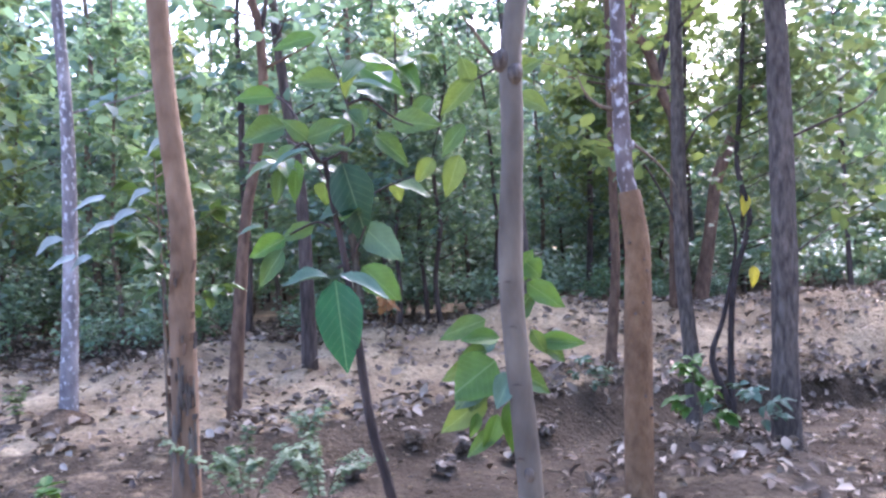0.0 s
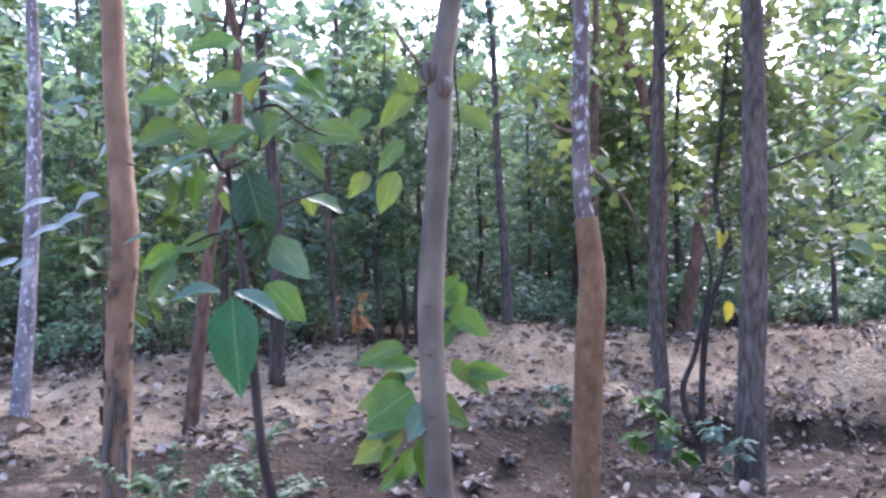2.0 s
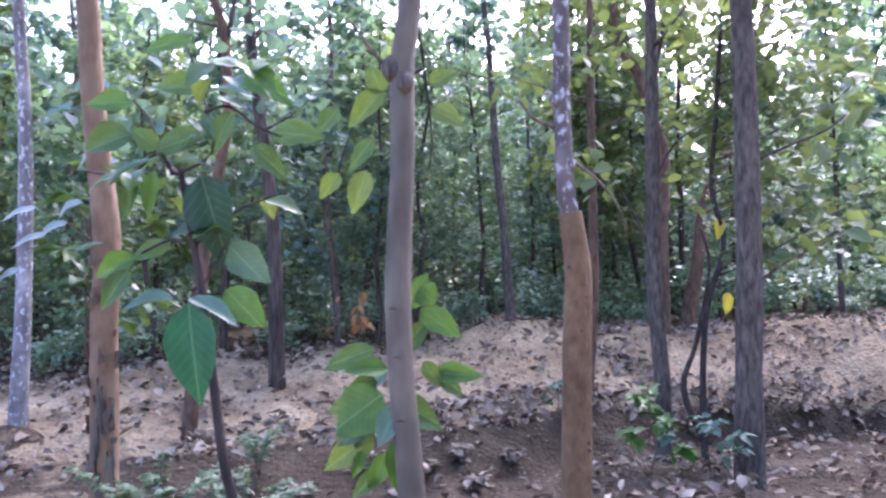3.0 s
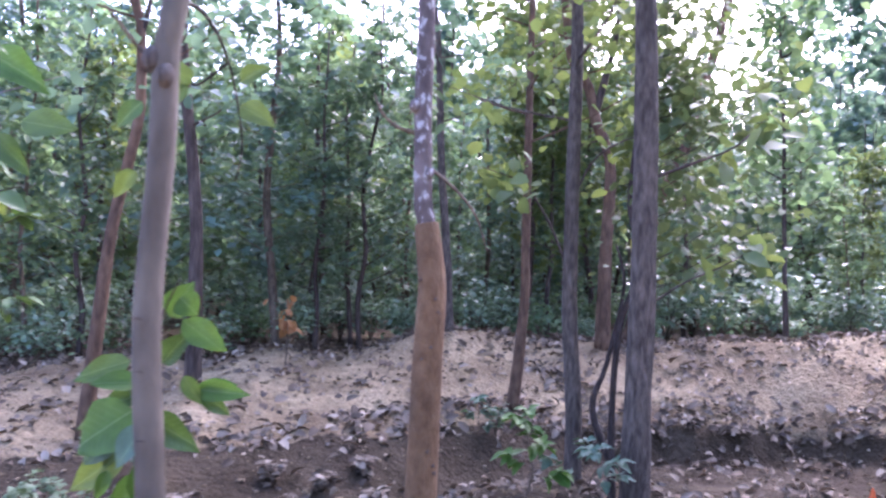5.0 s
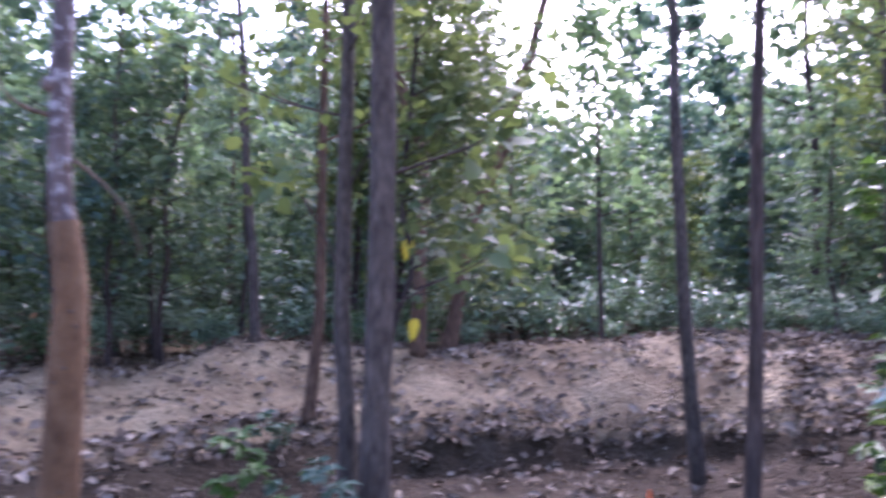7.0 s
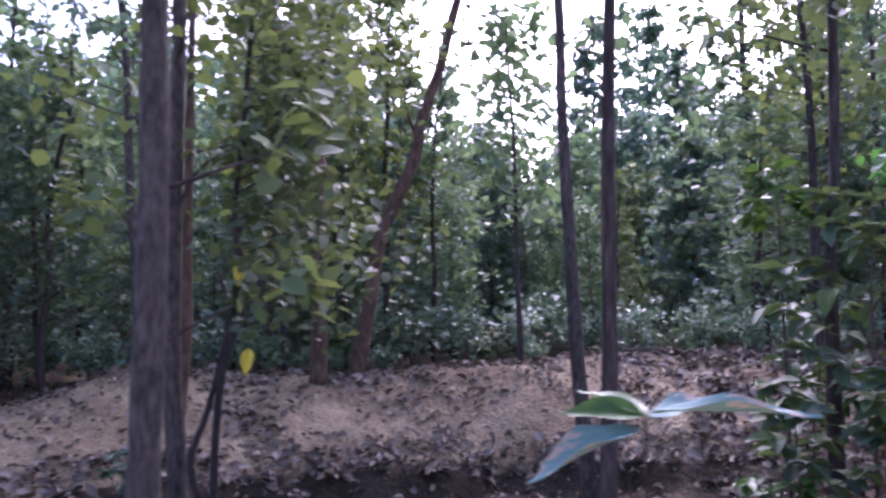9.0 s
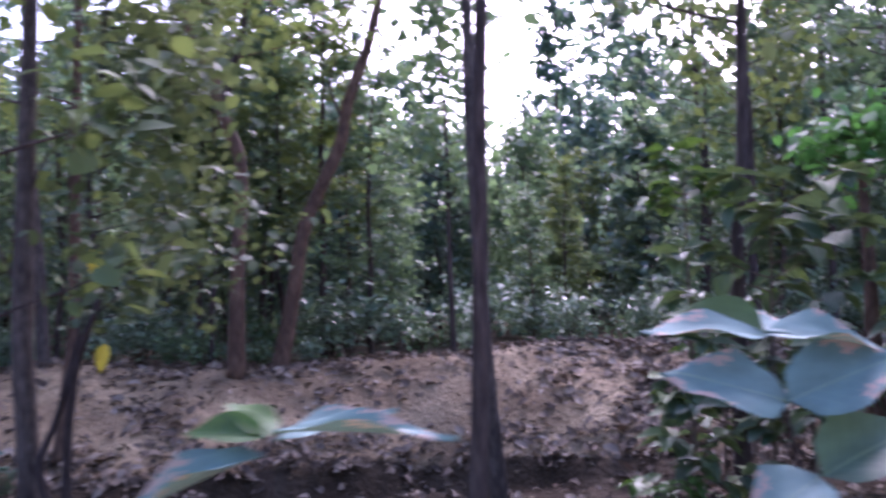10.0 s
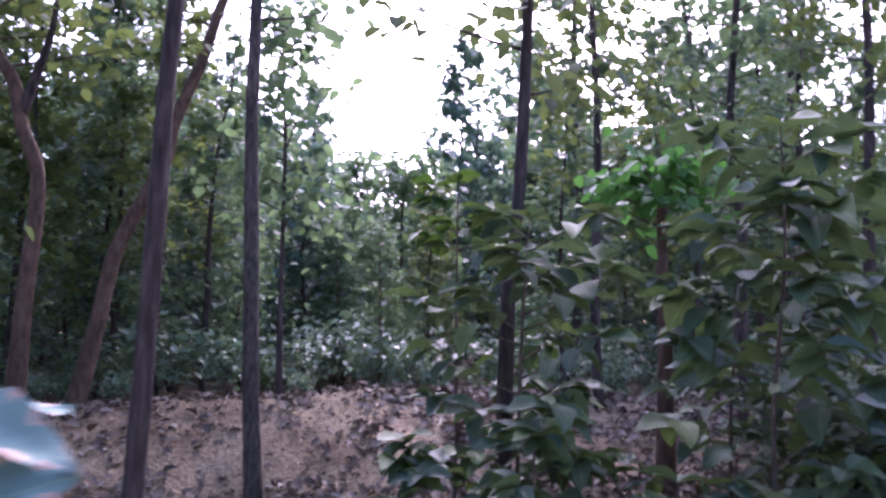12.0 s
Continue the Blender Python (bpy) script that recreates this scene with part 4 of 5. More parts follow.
for b, t, w, face, kind, form in (((0.27, 3.15, 1.36), (0.42, 3.15, 1.25), 0.1, (0, -1, 0.5), "bright", 2), ((0.28, 3.15, 1.17), (0.34, 3.15, 1.07), 0.06, (0, -1, 0.2), "near", 0),
                                  ((0.33, 3.18, 1.12), (0.45, 3.2, 1.14), 0.06, (0, -0.9, 0.4), "bright", 0), ((0.33, 3.18, 1.11), (0.43, 3.2, 1.03), 0.06, (0, -1, 0.2), "near", 1),
                                  ((0.14, 3.2, 1.12), (0.06, 3.22, 1.08), 0.07, (0, -0.8, 0.6), "blue", 1)):
    add_leaf(V, bV, b, t, w, face, kind, form)

for b, t, w, face, kind, form in (((0.1, 3.14, 1.0), (0.02, 3.1, 0.86), 0.11, (-0.3, -1, 0.3), "near", 1), ((0.14, 3.12, 0.95), (0.04, 3.08, 1.02), 0.1, (0, -0.9, 0.5), "bright", 2),
                                  ((0.13, 3.14, 0.84), (0.08, 3.1, 0.7), 0.08, (0.2, -1, 0.1), "bright", 1), ((0.12, 3.15, 0.78), (0.0, 3.12, 0.68), 0.07, (0, -1, 0.4), "near", 0)):
    add_leaf(V, bV, b, t, w, face, kind, form)

for b, t, w, face, kind, form in (((0.22, 3.17, 1.37), (0.3, 3.14, 1.49), 0.102, HUNG, "bright", 0),
                                  ((0.2, 3.16, 1.21), (0.3, 3.13, 1.33), 0.089, HUNG, "near", 1),
                                  ((0.1, 3.14, 1.22), (-0.09, 3.11, 1.16), 0.092, HUNG, "near", 2),
                                  ((0.31, 3.18, 1.12), (0.5, 3.16, 1.11), 0.078, HUNG, "bright", 0),
                                  ((0.17, 3.13, 1.03), (0.35, 3.1, 0.94), 0.111, HUNG, "near", 1),
                                  ((0.06, 3.18, 1.04), (-0.09, 3.15, 0.99), 0.082, HUNG, "gold", 2),
                                  ((0.07, 3.11, 0.98), (-0.03, 3.08, 0.87), 0.099, HUNG, "blue", 1),
                                  ((0.09, 3.15, 0.91), (-0.1, 3.12, 0.78), 0.115, HUNG, "gold", 0),
                                  ((0.1, 3.2, 1.09), (-0.01, 3.17, 1.06), 0.079, HUNG, "near", 1)):
    add_leaf(V, bV, b, t, w, face, kind, form)

# waxy broad leaves close to the path
X, bX = plain_stem("sapling", "small teak-like sapling with waxy blue-green leaves, brown at the edges", [(5.70, 3.36, 0.0), (5.69, 3.37, 0.6), (5.67, 3.38, 1.1), (5.65, 3.42, 1.3), (5.66, 3.47, 1.42)], 0.011, "sapling")
for b, t, w, face, kind, form in (((5.66, 3.47, 1.42), (5.36, 3.56, 1.46), 0.17, (0.1, -0.35, 1), "waxy", 0), ((5.66, 3.47, 1.42), (5.94, 3.36, 1.41), 0.17, (0, -0.4, 1), "waxy", 1),
                                  ((5.66, 3.48, 1.43), (5.50, 3.70, 1.50), 0.15, (-0.3, -0.7, 0.7), "near", 0), ((5.66, 3.48, 1.43), (5.88, 3.63, 1.45), 0.15, (0, -0.2, 1), "waxy", 2),
                                  ((5.64, 3.36, 1.27), (5.36, 3.45, 1.36), 0.2, (0.1, -0.75, 0.7), "waxy", 2), ((5.64, 3.36, 1.27), (5.93, 3.31, 1.39), 0.2, (-0.2, -0.75, 0.7), "waxy", 0),
                                  ((5.68, 3.3, 1.1), (5.94, 3.26, 1.25), 0.2, (-0.3, -0.6, 0.8), "blue", 1), ((5.67, 3.3, 1.1), (5.45, 3.22, 1.04), 0.18, (0, -0.4, 1), "waxy", 0)):
    add_leaf(X, bX, b, t, w, face, kind, form)
X.location += Vector((0.025, 0.05, 0.0))
Y, bY = plain_stem("sapling", "small teak-like sapling with pale waxy leaves beside the path", [(4.44, 3.34, 0.0), (4.44, 3.34, 0.6), (4.43, 3.35, 1.1), (4.43, 3.35, 1.27)], 0.009, "sapling")
for b, t, w, face, kind, form in (((4.42, 3.36, 1.23), (4.11, 3.38, 1.13), 0.1, (0.2, -0.25, 1), "waxy", 1), ((4.43, 3.35, 1.27), (4.24, 3.5, 1.28), 0.085, (0, -0.7, 0.7), "bright", 0),
                                  ((4.44, 3.35, 1.27), (4.34, 3.60, 1.33), 0.09, (0, -0.35, 1), "bright", 2), ((4.45, 3.34, 1.28), (4.78, 3.12, 1.31), 0.085, (0, -0.12, 1), "waxy", 0),
                                  ((4.45, 3.36, 1.26), (4.72, 3.48, 1.3), 0.08, (0, -0.2, 1), "waxy", 2), ((4.44, 3.33, 1.0), (4.62, 3.2, 0.98), 0.14, (0, -0.3, 1), "near", 1)):
    add_leaf(Y, bY, b, t, w, face, kind, form)

R = sapling("slender sapling with upper leaves coloured grey-white for sky sheen behind a tan trunk", -2.1, 5.6, 2.7, 41, 9, 0.2, "near", 0.015, 0.6, (-0.05, 0), 0.55)
bR = R.location.copy()
# leaves whose sky reflection is painted as a grey-white colour
for i, (x, z) in enumerate(((-2.29, 1.85), (-2.18, 1.98), (-2.43, 1.78), (-2.62, 1.54), (-2.81, 1.67), (-2.73, 1.55), (-1.93, 2.26), (-2.03, 2.33), (-2.5, 1.96))):
    d = Vector((-0.14 - 0.02 * (i % 3), -0.08 + 0.05 * (i % 2), -0.07))
    add_leaf(R, bR, (x + 0.06, 5.45, z + 0.04), Vector((x + 0.06, 5.45, z + 0.04)) + d * 1.15, 0.115, (0.1, -0.55, 1), "pale", i)
part("twig", mesh_of("twig", *tube([Vector(p) - bR for p in ((-2.12, 5.6, 1.75), (-2.3, 5.5, 1.9), (-2.55, 5.46, 1.75), (-2.8, 5.45, 1.66))], [0.007, 0.006, 0.004, 0.002], 5, 4), BARK_THIN), R)
sapling("low leafy seedling with bright leaves on a litter mound", 1.72, 5.94, 0.62, 43, 5, 0.14, "bright", 0.007, 0.2, (0.02, 0), 0.2)
sapling("low leafy seedling with pale leaves on a litter mound", 2.2, 6.1, 0.36, 44, 5, 0.12, "blue", 0.006, 0.3, (0.1, 0), 0.2)
sapling("small seedling at the foot of the leaf-strewn slope", 1.55, 10.0, 0.4, 45, 4, 0.13, "blue", 0.006, 0.2, (0, 0), 0.2)
sapling("bright green seedling at the edge of the path", -2.5, 4.6, 0.28, 46, 2, 0.12, "bright", 0.005, 0.12, (0, 0), 0.2)
TEAKS = "broad-leaved saplings in a thicket"
for x, y, h, sd, nb, ll, kd, sp in ((8.1, 7.2, 2.6, 51, 16, 0.30, "dull", 0.8), (9.5, 6.3, 2.9, 53, 16, 0.32, "dull", 0.8),
                                    (7.55, 7.4, 1.3, 54, 9, 0.24, "dull", 0.55), (10.3, 6.9, 2.7, 55, 10, 0.3, "dull", 0.9), (8.0, 6.6, 0.9, 56, 8, 0.26, "dull", 0.5),
                                    (11.2, 7.8, 2.9, 57, 10, 0.32, "dull", 0.9), (10.6, 8.3, 2.2, 58, 10, 0.28, "dull", 0.7), (7.2, 7.0, 0.6, 59, 6, 0.16, "bright", 0.35),
                                    (10.2, 6.1, 1.3, 63, 10, 0.26, "dull", 0.55), (9.5, 5.8, 0.8, 64, 8, 0.24, "dull", 0.5), (10.9, 6.5, 1.5, 65, 10, 0.28, "dull", 0.6), (11.6, 6.9, 1.6, 66, 10, 0.28, "near", 0.6),
                                    (8.8, 6.2, 0.7, 67, 7, 0.24, "dull", 0.45), (11.9, 7.6, 1.1, 69, 12, 0.26, "dull", 0.6), (12.6, 8.3, 1.5, 70, 12, 0.28, "dull", 0.7), (11.2, 7.1, 0.8, 71, 11, 0.24, "dull", 0.55), (8.5, 8.6, 1.9, 68, 10, 0.22, "near", 0.6)):
    sapling("broad-leaved sapling with large dull leaves in a thicket", x, y, h, sd, int(nb * 1.35), ll, kd, 0.017, sp, (random.uniform(-0.15, 0.15), 0), 0.25, 0.1, TEAKS)


sapling("sapling with a tuft of yellow-green young leaves at the top", 7.98, 8.2, 3.3, 62, 7, 0.22, "bright", 0.018, 0.5, (0, 0), 0.8)


# ---- leafy bushes and the wood behind ----
def bush_mesh_parts(tree, rng, h, w, n, size, mat, fine=True):
    C, Yv, Z, Sz, wood = [], [], [], [], []
    for i in range(9):
        a = i * 2.4 + rng.uniform(-0.4, 0.4)
        rr = rng.uniform(0.25, 1) * w
        pts = [Vector((0, 0, 0)), Vector((math.cos(a) * rr * 0.4, math.sin(a) * rr * 0.4, h * 0.5)), Vector((math.cos(a) * rr, math.sin(a) * rr, h * rng.uniform(0.55, 1)))]
        wood.append(tube(pts, [0.014, 0.009, 0.004], 4, 2))
        c, y, z, s = twig_leaves(rng, pts, n // 9, 0.2 * w + 0.1, size, 0.3)
        C += c
        Yv += y
        Z += z
        Sz += s
    for c in C:
        c.z = max(c.z, 0.05)
    part("branchwood", mesh_of("branchwood", *joined(wood), BARK_THIN), tree)["kind"] = "stuff"
    part("foliage", leaf_cloud("foliage", C, Yv, Z, Sz, mat, fine), tree)


def wood_tree(seed, h, r, reach, mat, limbs, leaves, size, fine=True, z0=1.6, bark_mat=BARK_DARK, spread=0.14):
    rng = random.Random(seed)
    t = thing("tree", (0, 0, 0), "young forest tree with a slim trunk and loose leafy crown", "tree", "trees of the young wood")
    line = [Vector((0, 0, -0.1))]
    while line[-1].z < h:
        line.append(line[-1] + Vector((rng.gauss(0, 0.07), rng.gauss(0, 0.07), h / 6)))
    rad = [r * (1 - 0.75 * i / (len(line) - 1)) for i in range(len(line))]
    part("trunk", mesh_of("trunk", *tube(line, rad, 8 if fine else 6, 3, 0.1, seed), bark_mat), t)
    crown_on(t, rng, line, z0, h, limbs, reach, leaves, size, mat, bark_mat, fine, None, 0.014, spread, False)
    return t


rngW = random.Random(77)
NEAR_KINDS = [wood_tree(101, 8.0, 0.07, 1.3, CROWN_MID, 30, 56, 0.2, False), wood_tree(102, 9.0, 0.08, 1.35, CROWN_COOL, 32, 56, 0.2, False, 1.4, BARK_THIN), wood_tree(103, 7.0, 0.06, 1.2, CROWN_WARM, 28, 56, 0.2, False),
              wood_tree(104, 8.6, 0.075, 1.3, CROWN_DARK, 30, 56, 0.2, False, 1.2), wood_tree(105, 6.0, 0.05, 1.1, CROWN_MID, 26, 54, 0.185, False, 1.0, BARK_THIN)]
FAR_KINDS = [wood_tree(111, 9.0, 0.08, 1.8, CROWN_COOL, 30, 52, 0.32, False, 1.2), wood_tree(112, 8.0, 0.08, 1.7, CROWN_MID, 30, 52, 0.32, False, 1.0), wood_tree(113, 9.5, 0.09, 1.8, CROWN_LIGHT, 30, 52, 0.32, False, 1.5)]
BUSHES = []
for sd, h, w, n, sz, mt in ((121, 1.5, 0.8, 360, 0.19, UNDER), (122, 1.9, 0.9, 360, 0.2, UNDER), (123, 1.1, 0.7, 300, 0.16, CROWN_MID), (124, 2.3, 0.9, 380, 0.2, UNDER)):
    t = thing("bush", (0, 0, 0), "dense leafy undergrowth bush on the forest floor", "bush", "undergrowth bushes")
    bush_mesh_parts(t, random.Random(sd), h, w, n, sz, mt)
    BUSHES.append(t)

for i, (x, y, h) in enumerate(((11.3, 7.5, 0.9), (12.2, 8.1, 1.2), (12.9, 9.0, 1.3), (11.7, 8.9, 0.9), (10.7, 7.6, 0.6), (13.8, 9.4, 1.5))):
    t = thing("bush", (x, y, ground_z(x, y) - 0.02), "dark tangled leafy bush on leaf-strewn earth", "bush", "dark bushes of the thicket")
    bush_mesh_parts(t, random.Random(140 + i), h, 0.65, 320, 0.15, CROWN_OLIVE)


def low_sky(x, y):
    """The clearing over which the sky stands open: lower trees."""
    d = abs(x - (8.1 + 0.22 * (y - 14)))
    return 0.62 + 0.38 * ease((d - 1.5) / 2.2) if y > 15 else 1.0


used = set()


def stand(kinds, x, y, s):
    k = rngW.randrange(len(kinds))
    ob = kinds[k]
    m = Matrix.Translation((x, y, ground_z(x, y))) @ Matrix.Rotation(rngW.uniform(0, 6.28), 4, "Z") @ Matrix.Diagonal((s * rngW.uniform(0.9, 1.15), s * rngW.uniform(0.9, 1.15), s, 1))
    if ob in used:
        return copy_thing(ob, m)
    used.add(ob)
    ob.matrix_basis = m
    return ob


def clear_of(x, y, taken, gap):
    return all((x - a) ** 2 + (y - b) ** 2 > gap * gap for a, b in taken)


taken = [(3.66, 13.28), (4.3, 14.0), (7.03, 14.18), (1.16, 13.15)]
for lo, hi, gap, tries, kinds, near in ((0.9, 9, 1.75, 900, NEAR_KINDS, True), (9, 16, 2.4, 700, NEAR_KINDS, True), (16, 38, 2.9, 900, FAR_KINDS, False)):
    for _ in range(tries):
        d = rngW.uniform(lo, hi)
        yy = 13 + d
        x = rngW.uniform(-5 - 0.62 * yy, 9 + 0.85 * yy)
        y = along(x, CREST_Y) + d
        if not clear_of(x, y, taken, gap * (1.25 if x > 8 else 1)):
            continue
        s = rngW.uniform(0.75, 1.15) * low_sky(x, y) * (1.25 if x > 12.4 + 0.22 * (y - 14) else 1.0)
        taken.append((x, y))
        stand(kinds, x, y, s)
DENSE = [wood_tree(131, 4.6, 0.05, 1.0, CROWN_DARK, 24, 38, 0.16, False, 0.9), wood_tree(132, 5.2, 0.055, 1.1, CROWN_DARK, 24, 38, 0.16, False, 1.0)]
for i, (x, y, s) in enumerate(((-1.05, 13.4, 1.0), (-0.35, 13.9, 1.05), (-0.6, 14.6, 1.1), (-4.6, 12.6, 0.9))):
    stand([DENSE[i % 2]], x, y, s)
TALL = [wood_tree(135, 8.4, 0.075, 1.25, CROWN_WARM, 34, 60, 0.2, False, 2.4), wood_tree(136, 8.0, 0.07, 1.2, CROWN_DARK, 34, 60, 0.2, False, 2.0)]
for i, (x, y, s) in enumerate(((2.71, 16.60, 1.00), (3.87, 18.20, 1.05), (5.08, 16.90, 0.95))):
    stand([TALL[i % 2]], x, y, s)
CANOPY = [wood_tree(137, 8.6, 0.08, 1.5, CROWN_MID, 30, 40, 0.18, False, 2.8, BARK_DARK, 0.16), wood_tree(138, 9.0, 0.085, 1.5, CROWN_WARM, 30, 40, 0.18, False, 3.0, BARK_DARK, 0.16)]
for i, (x, y, s) in enumerate(((12.6, 10.8, 0.95), (11.5, 12.6, 1.05), (14.4, 11.8, 1.05), (13.4, 9.5, 0.9))):
    stand([CANOPY[i % 2]], x, y, s)
THICK = [wood_tree(133, 4.6, 0.045, 1.3, CROWN_COOL, 30, 52, 0.21, False, 0.3), wood_tree(134, 4.0, 0.04, 1.3, CROWN_MID, 28, 52, 0.21, False, 0.2)]
deep = []
for _ in range(400):
    d = rngW.uniform(7, 18)
    x = rngW.uniform(-12, 24)
    y = along(x, CREST_Y) + d
    if clear_of(x, y, deep, 2.6):
        deep.append((x, y))
        stand(THICK, x, y, rngW.uniform(0.8, 1.15) * (0.9 + 0.02 * d))
# unseen trees added behind the path to shade the trunk fronts and the ground
for x, y in ((3.2, -2.2), (5.0, -1.9), (6.9, -2.0), (8.9, -1.6), (10.6, -0.6), (4.1, -4.4), (6.0, -4.2), (8.0, -4.5), (10.0, -3.6), (11.9, -2.4), (5.2, -6.8), (7.4, -6.9), (9.6, -6.4), (2.0, -5.4)):
    stand(NEAR_KINDS, x, y, rngW.uniform(0.95, 1.15))
low = []
for lo, hi, gap, tries in ((0.7, 5, 0.9, 520), (5, 14, 1.6, 420)):
    for _ in range(tries):
        d = rngW.uniform(lo, hi)
        x = rngW.uniform(-14, 22)
        y = along(x, CREST_Y) + d
        if clear_of(x, y, low, gap):
            low.append((x, y))
            stand(BUSHES, x, y, rngW.uniform(0.6, 1.1) * (0.75 if d < 2 else 1))
# the far wood
C, Yv, Z, Sz = [], [], [], []
for _ in range(70000):
    x, y = rngW.uniform(-50, 75), rngW.uniform(50, 62)
    spire = 2.4 * abs(((x + 1.3 * noise.noise(Vector((x * 0.3, 2, 0)))) / 2.3) % 2 - 1) ** 1.3
    top = (13.5 + spire + 2.5 * noise.noise(Vector((x * 0.2, 0, 1))) + 1.6 * noise.noise(Vector((x * 0.6, 0, 4)))) * (0.62 + 0.38 * ease((abs(x - 20) - 6) / 6))
    C.append((x, y, top * (1 - rngW.random() ** 1.25)))
    a = rngW.uniform(0, 6.28)
    Yv.append((math.cos(a), math.sin(a), rngW.uniform(-0.8, 0.3)))
    Z.append((rngW.gauss(0, 0.6), rngW.gauss(0, 0.6), 1))
    Sz.append(rngW.uniform(0.5, 1.0))
tagged(new("far_wood", leaf_cloud("far_wood", C, Yv, Z, Sz, CROWN_COOL, False)), "distant mass of green forest foliage", "forest", kind="stuff")


# ---- fallen leaves, clods, herbs ----
def normal_at(x, y):
    e = 0.06
    return Vector((ground_z(x - e, y) - ground_z(x + e, y), ground_z(x, y - e) - ground_z(x, y + e), 2 * e)).normalized()


rngL = random.Random(5)
C, Yv, Z, Sz, Wd = [], [], [], [], []
tries = 0
while len(C) < 26000 and tries < 260000:
    tries += 1
    x, y = rngL.uniform(-9, 16), rngL.uniform(4.4, 17)
    fy, cy, ny = along(x, FOOT_Y), along(x, CREST_Y), along(x, NEAR_Y)
    t = (y - fy) / (cy - fy)
    band = 0.22 if x > 3 else 0.08
    if -0.04 < t < 0.22:
        band = 2.2 if x > 1.8 else 1.2 if x > -0.5 else 0.6
    elif t > 0.86:
        band = 0.8 if x > 1.2 else 0.35
    elif 0.22 <= t:
        band = 0.2 + (0.5 if noise.noise(Vector((x * 1.1 + 0.55 * y, y * 0.25, 2))) > 0.22 and x > 1.5 else 0)
    elif y < ny + 0.6 and y > 4.5:
        band = 1.0 if 0.7 < x < 2.7 else 0.22 if x > 0.8 else 0.12
    if x > 7.8 and t > -0.2:
        band += 0.45
    band *= 0.15 + 1.6 * max(0, noise.noise(Vector((x * 1.6, y * 1.6, 8))) + 0.25)
    if rngL.random() > band:
        continue
    n = normal_at(x, y)
    a = rngL.uniform(0, 6.28)
    C.append((x, y - lip(x, y), ground_z(x, y) + rngL.uniform(0.008, 0.05)))
    Yv.append((math.cos(a), math.sin(a), rngL.gauss(0.15, 0.5)))
    Z.append((n.x + rngL.gauss(0, 0.5), n.y + rngL.gauss(0, 0.5), n.z))
    Sz.append((0.07 if y > 7 else 0.055) + (0.13 if y > 7 else 0.08) * rngL.random() ** 1.5)
    Wd.append(rngL.uniform(0.45, 0.95))
tagged(new("leaf_litter", leaf_cloud("leaf_litter", C, Yv, Z, Sz, LITTER, True, Wd, 1.9)), "dry curled fallen leaves strewn over bare earth", "leaf litter", kind="stuff")

bm = bmesh.new()
bmesh.ops.create_icosphere(bm, subdivisions=1, radius=1)
ico_v, ico_f = [v.co.copy() for v in bm.verts], [tuple(v.index for v in f.verts) for f in bm.faces]
bm.free()
vs, fs = [], []
for i in range(7000):
    x = rngL.uniform(-7, 13)
    y = rngL.uniform(along(x, NEAR_Y) - 0.6, along(x, CREST_Y) + 0.3)
    r = 0.008 + 0.03 * rngL.random() ** 5
    c = Vector((x, y - lip(x, y), ground_z(x, y) + r * 0.2))
    o = len(vs)
    sq = rngL.uniform(0.5, 0.9)
    for v in ico_v:
        k = 1 + 0.35 * noise.noise(v * 1.7 + Vector((i, 0, 0)))
        vs.append((c.x + v.x * r * k, c.y + v.y * r * k, c.z + v.z * r * k * sq))
    fs += [tuple(q + o for q in f) for f in ico_f]
tagged(new("earth_clods", mesh_of("earth_clods", vs, fs, M_CLOD, False)), "crumbly clods of dry earth on the bank", "earth clods", kind="stuff")


def herb(label, x, y, h, w, n, size, mat, seed):
    rng = random.Random(seed)
    t = thing("herb", (x, y, ground_z(x, y) - 0.01), label, "plant")
    C, Yv, Z, Sz, wood = [], [], [], [], []
    for i in range(8):
        a = i * 2.4 + rng.uniform(-0.4, 0.4)
        rr = w * rng.uniform(0.3, 1)
        pts = [Vector((0, 0, 0)), Vector((math.cos(a) * rr * 0.45, math.sin(a) * rr * 0.45, h * 0.6)), Vector((math.cos(a) * rr, math.sin(a) * rr, h * rng.uniform(0.6, 1)))]
        wood.append(tube(pts, [0.004, 0.003, 0.0015], 4, 3))
        for k in range(n // 8):
            f = 0.3 + 0.7 * k / (n // 8)
            p = (pts[0].lerp(pts[1], f * 2) if f < 0.5 else pts[1].lerp(pts[2], f * 2 - 1))
            for sg in (-1, 1):
                C.append(p + Vector((0, 0, rng.uniform(-0.02, 0.02))))
                Yv.append((math.cos(a + sg * 1.2), math.sin(a + sg * 1.2), rng.uniform(-0.3, 0.3)))
                Z.append((rng.gauss(0, 0.3), rng.gauss(0, 0.3), 1))
                Sz.append(size * rng.uniform(0.7, 1.2))
    part("stalk", mesh_of("stalk", *joined(wood), BARK_THIN), t)["kind"] = "stuff"
    part("foliage", leaf_cloud("foliage", C, Yv, Z, Sz, mat), t)
    return t


herb("pale feathery herb on bare earth", -1.3, 4.55, 0.6, 0.5, 260, 0.05, HERB, 1)
herb("pale feathery herb on bare earth", -0.95, 5.0, 0.62, 0.46, 240, 0.05, HERB, 2)
herb("pale feathery herb on bare earth", -1.5, 7.4, 0.5, 0.3, 80, 0.07, HERB, 7)
herb("yellow-green herb beside a pale tree", -4.5, 7.8, 0.5, 0.18, 56, 0.06, CROWN_WARM, 3)
herb("small herb at the foot of the slope", 1.75, 9.9, 0.45, 0.22, 48, 0.07, HERB, 4)
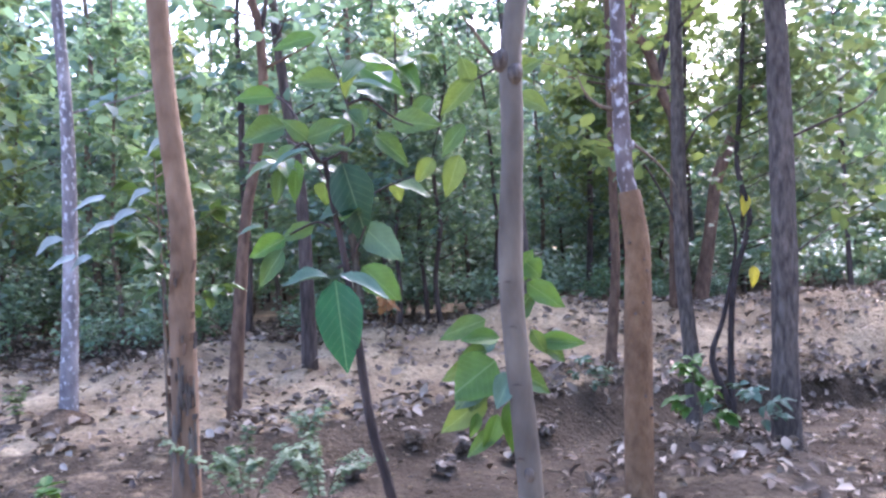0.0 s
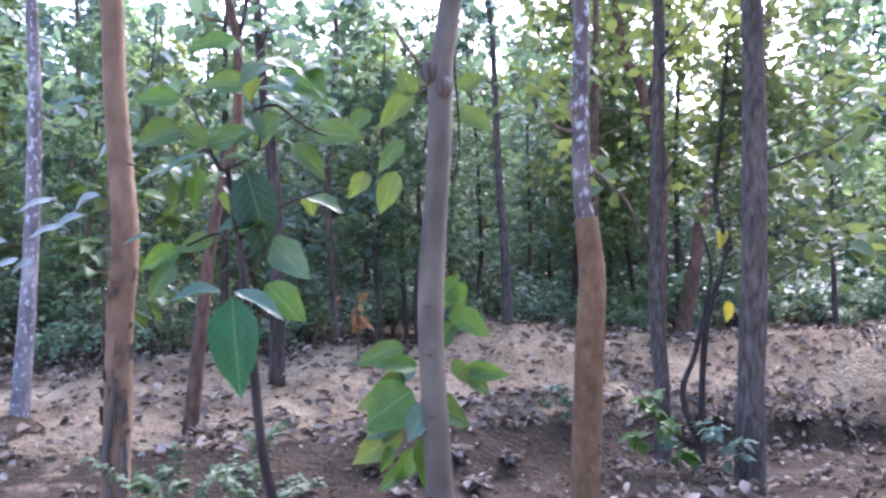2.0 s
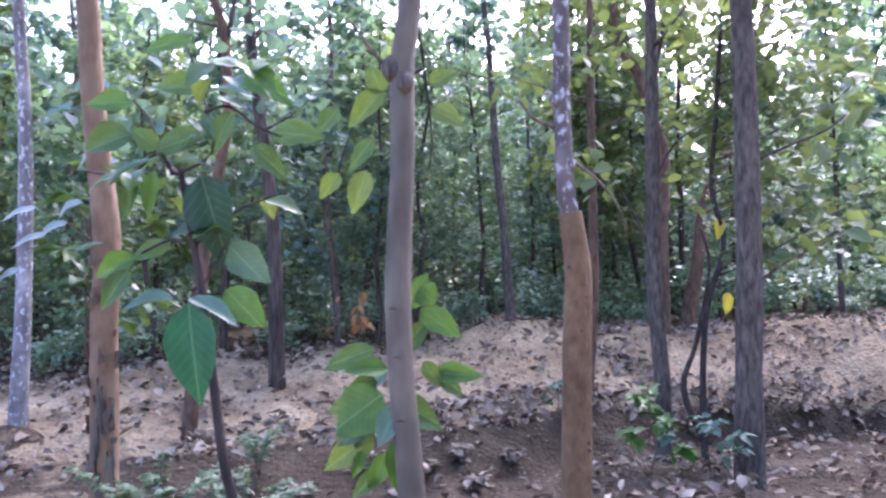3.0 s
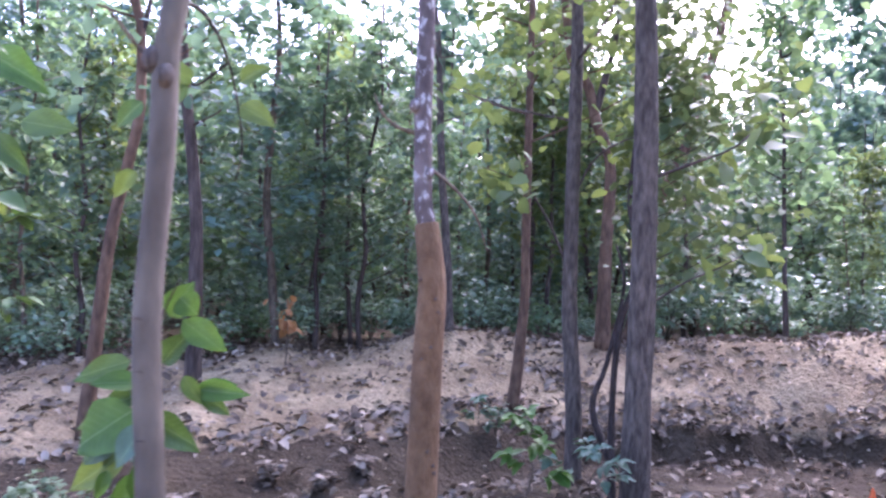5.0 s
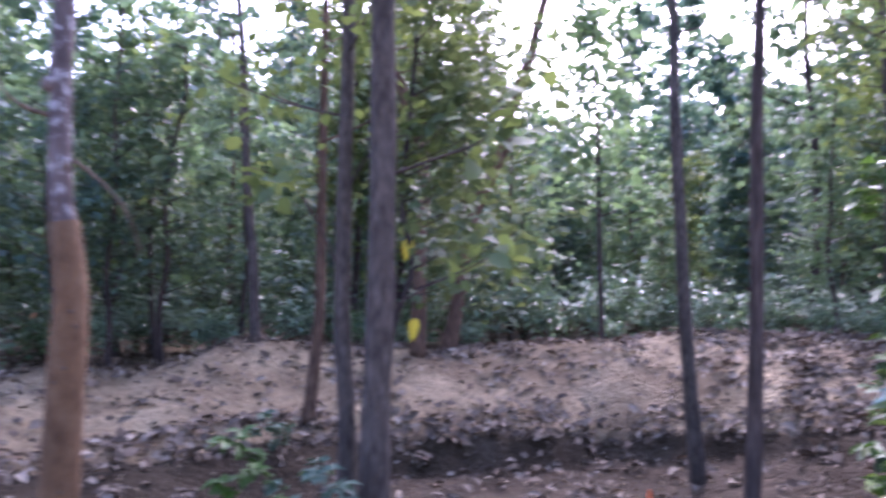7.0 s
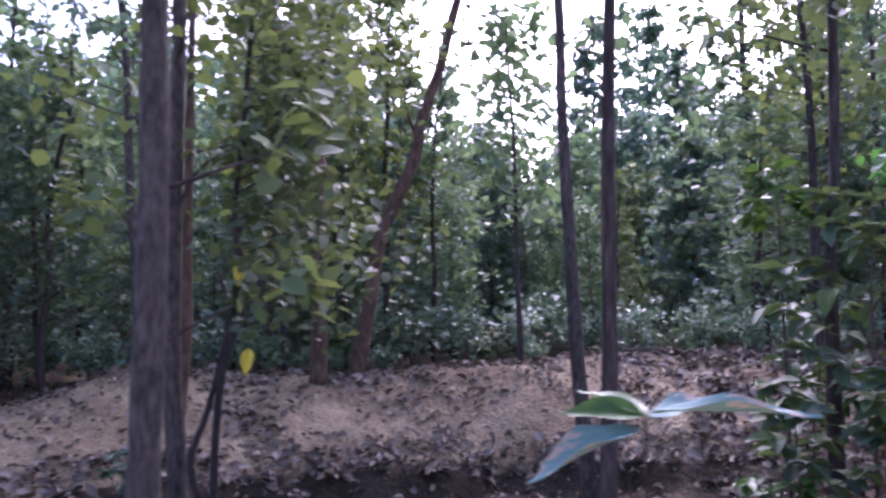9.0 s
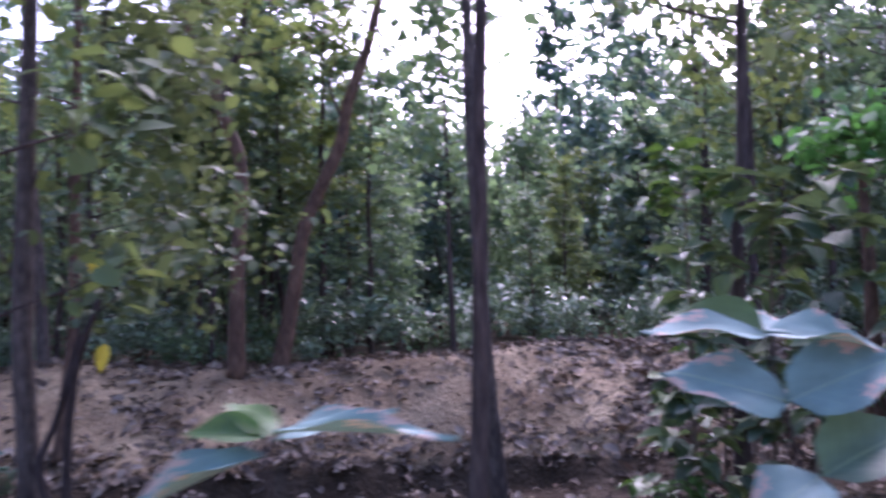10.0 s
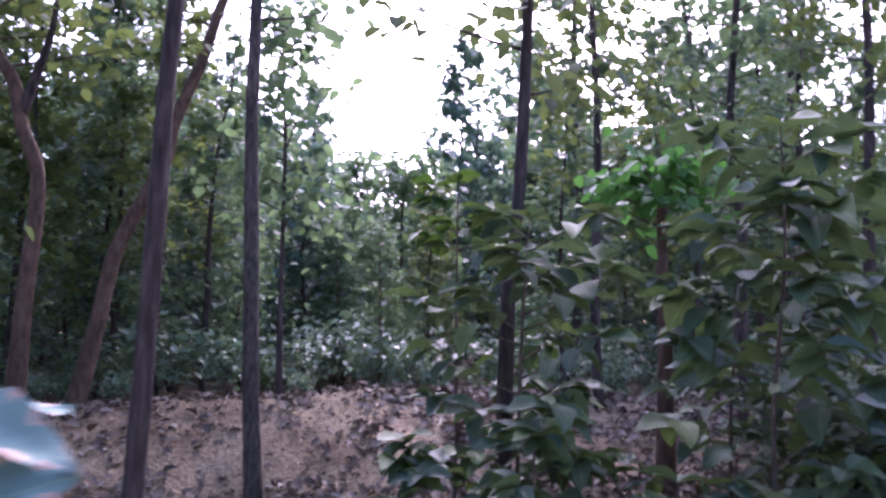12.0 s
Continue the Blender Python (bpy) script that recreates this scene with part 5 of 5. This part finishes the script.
herb("small leafy herb on the ditch edge", 7.4, 7.6, 0.5, 0.4, 64, 0.09, CROWN_BRIGHT, 5)
for i, (x, y) in enumerate(((0.0, 8.0), (0.5, 7.9), (0.35, 8.4), (-0.5, 8.0), (-0.2, 7.2), (0.9, 8.8), (3.4, 10.6), (4.4, 10.9), (-1.0, 7.0))):
    herb("withered seedling with dry curled leaves on damp earth", x, y, 0.24, 0.14, 24, 0.11, LITTER, 20 + i)
fl = herb("small green plant with an orange-red flower", 5.41, 8.36, 0.3, 0.14, 32, 0.1, HERB, 6)
bm = bmesh.new()
for k in range(5):
    bmesh.ops.create_cone(bm, cap_ends=True, segments=5, radius1=0.026, radius2=0.004, depth=0.09,
                          matrix=Matrix.Translation((0.012 * math.cos(k * 1.26), 0.012 * math.sin(k * 1.26), 0.33 + 0.02 * (k % 2))))
me = bpy.data.meshes.new("flower")
bm.to_mesh(me)
bm.free()
me.materials.append(M_FLOWER)
part("flower", me, fl, "orange-red flower spike")
# withered leaves hanging behind the bank
dw = thing("withered_branch", (-1.1, 11.35, ground_z(-1.1, 11.35)), "withered brown leaves on a thin dead stem", "dead plant")
pts = [Vector((0, 0, 0)), Vector((0.03, 0, 0.5)), Vector((0.0, 0, 0.95))]
part("stem", mesh_of("stem", *tube(pts, [0.012, 0.009, 0.004], 5, 4), BARK_THIN), dw)
c, y, z, s = twig_leaves(random.Random(3), pts, 26, 0.07, 0.14, 1.4)
part("foliage", leaf_cloud("foliage", c, y, z, s, DEAD), dw)
# dark heap of earth at the foot of the pale tree
vs, fs = [], []
for j in range(7):
    for i in range(16):
        a, f = i / 16 * 2 * math.pi, j / 6
        r = 0.34 * (1 - f) * (1 + 0.2 * noise.noise(Vector((math.cos(a) * 2, math.sin(a) * 2, f * 3))))
        vs.append((r * math.cos(a), r * math.sin(a), 0.2 * math.sin(f * math.pi / 2) - 0.05))
for j in range(6):
    for i in range(16):
        fs.append((j * 16 + i, j * 16 + (i + 1) % 16, (j + 1) * 16 + (i + 1) % 16, (j + 1) * 16 + i))
hp = new("earth_mound", mesh_of("earth_mound", vs, fs, M_DAMP))
hp.location = (-4.12, 7.92, ground_z(-4.12, 7.92))
tagged(hp, "dark heap of damp earth at a tree's foot", "earth heap")
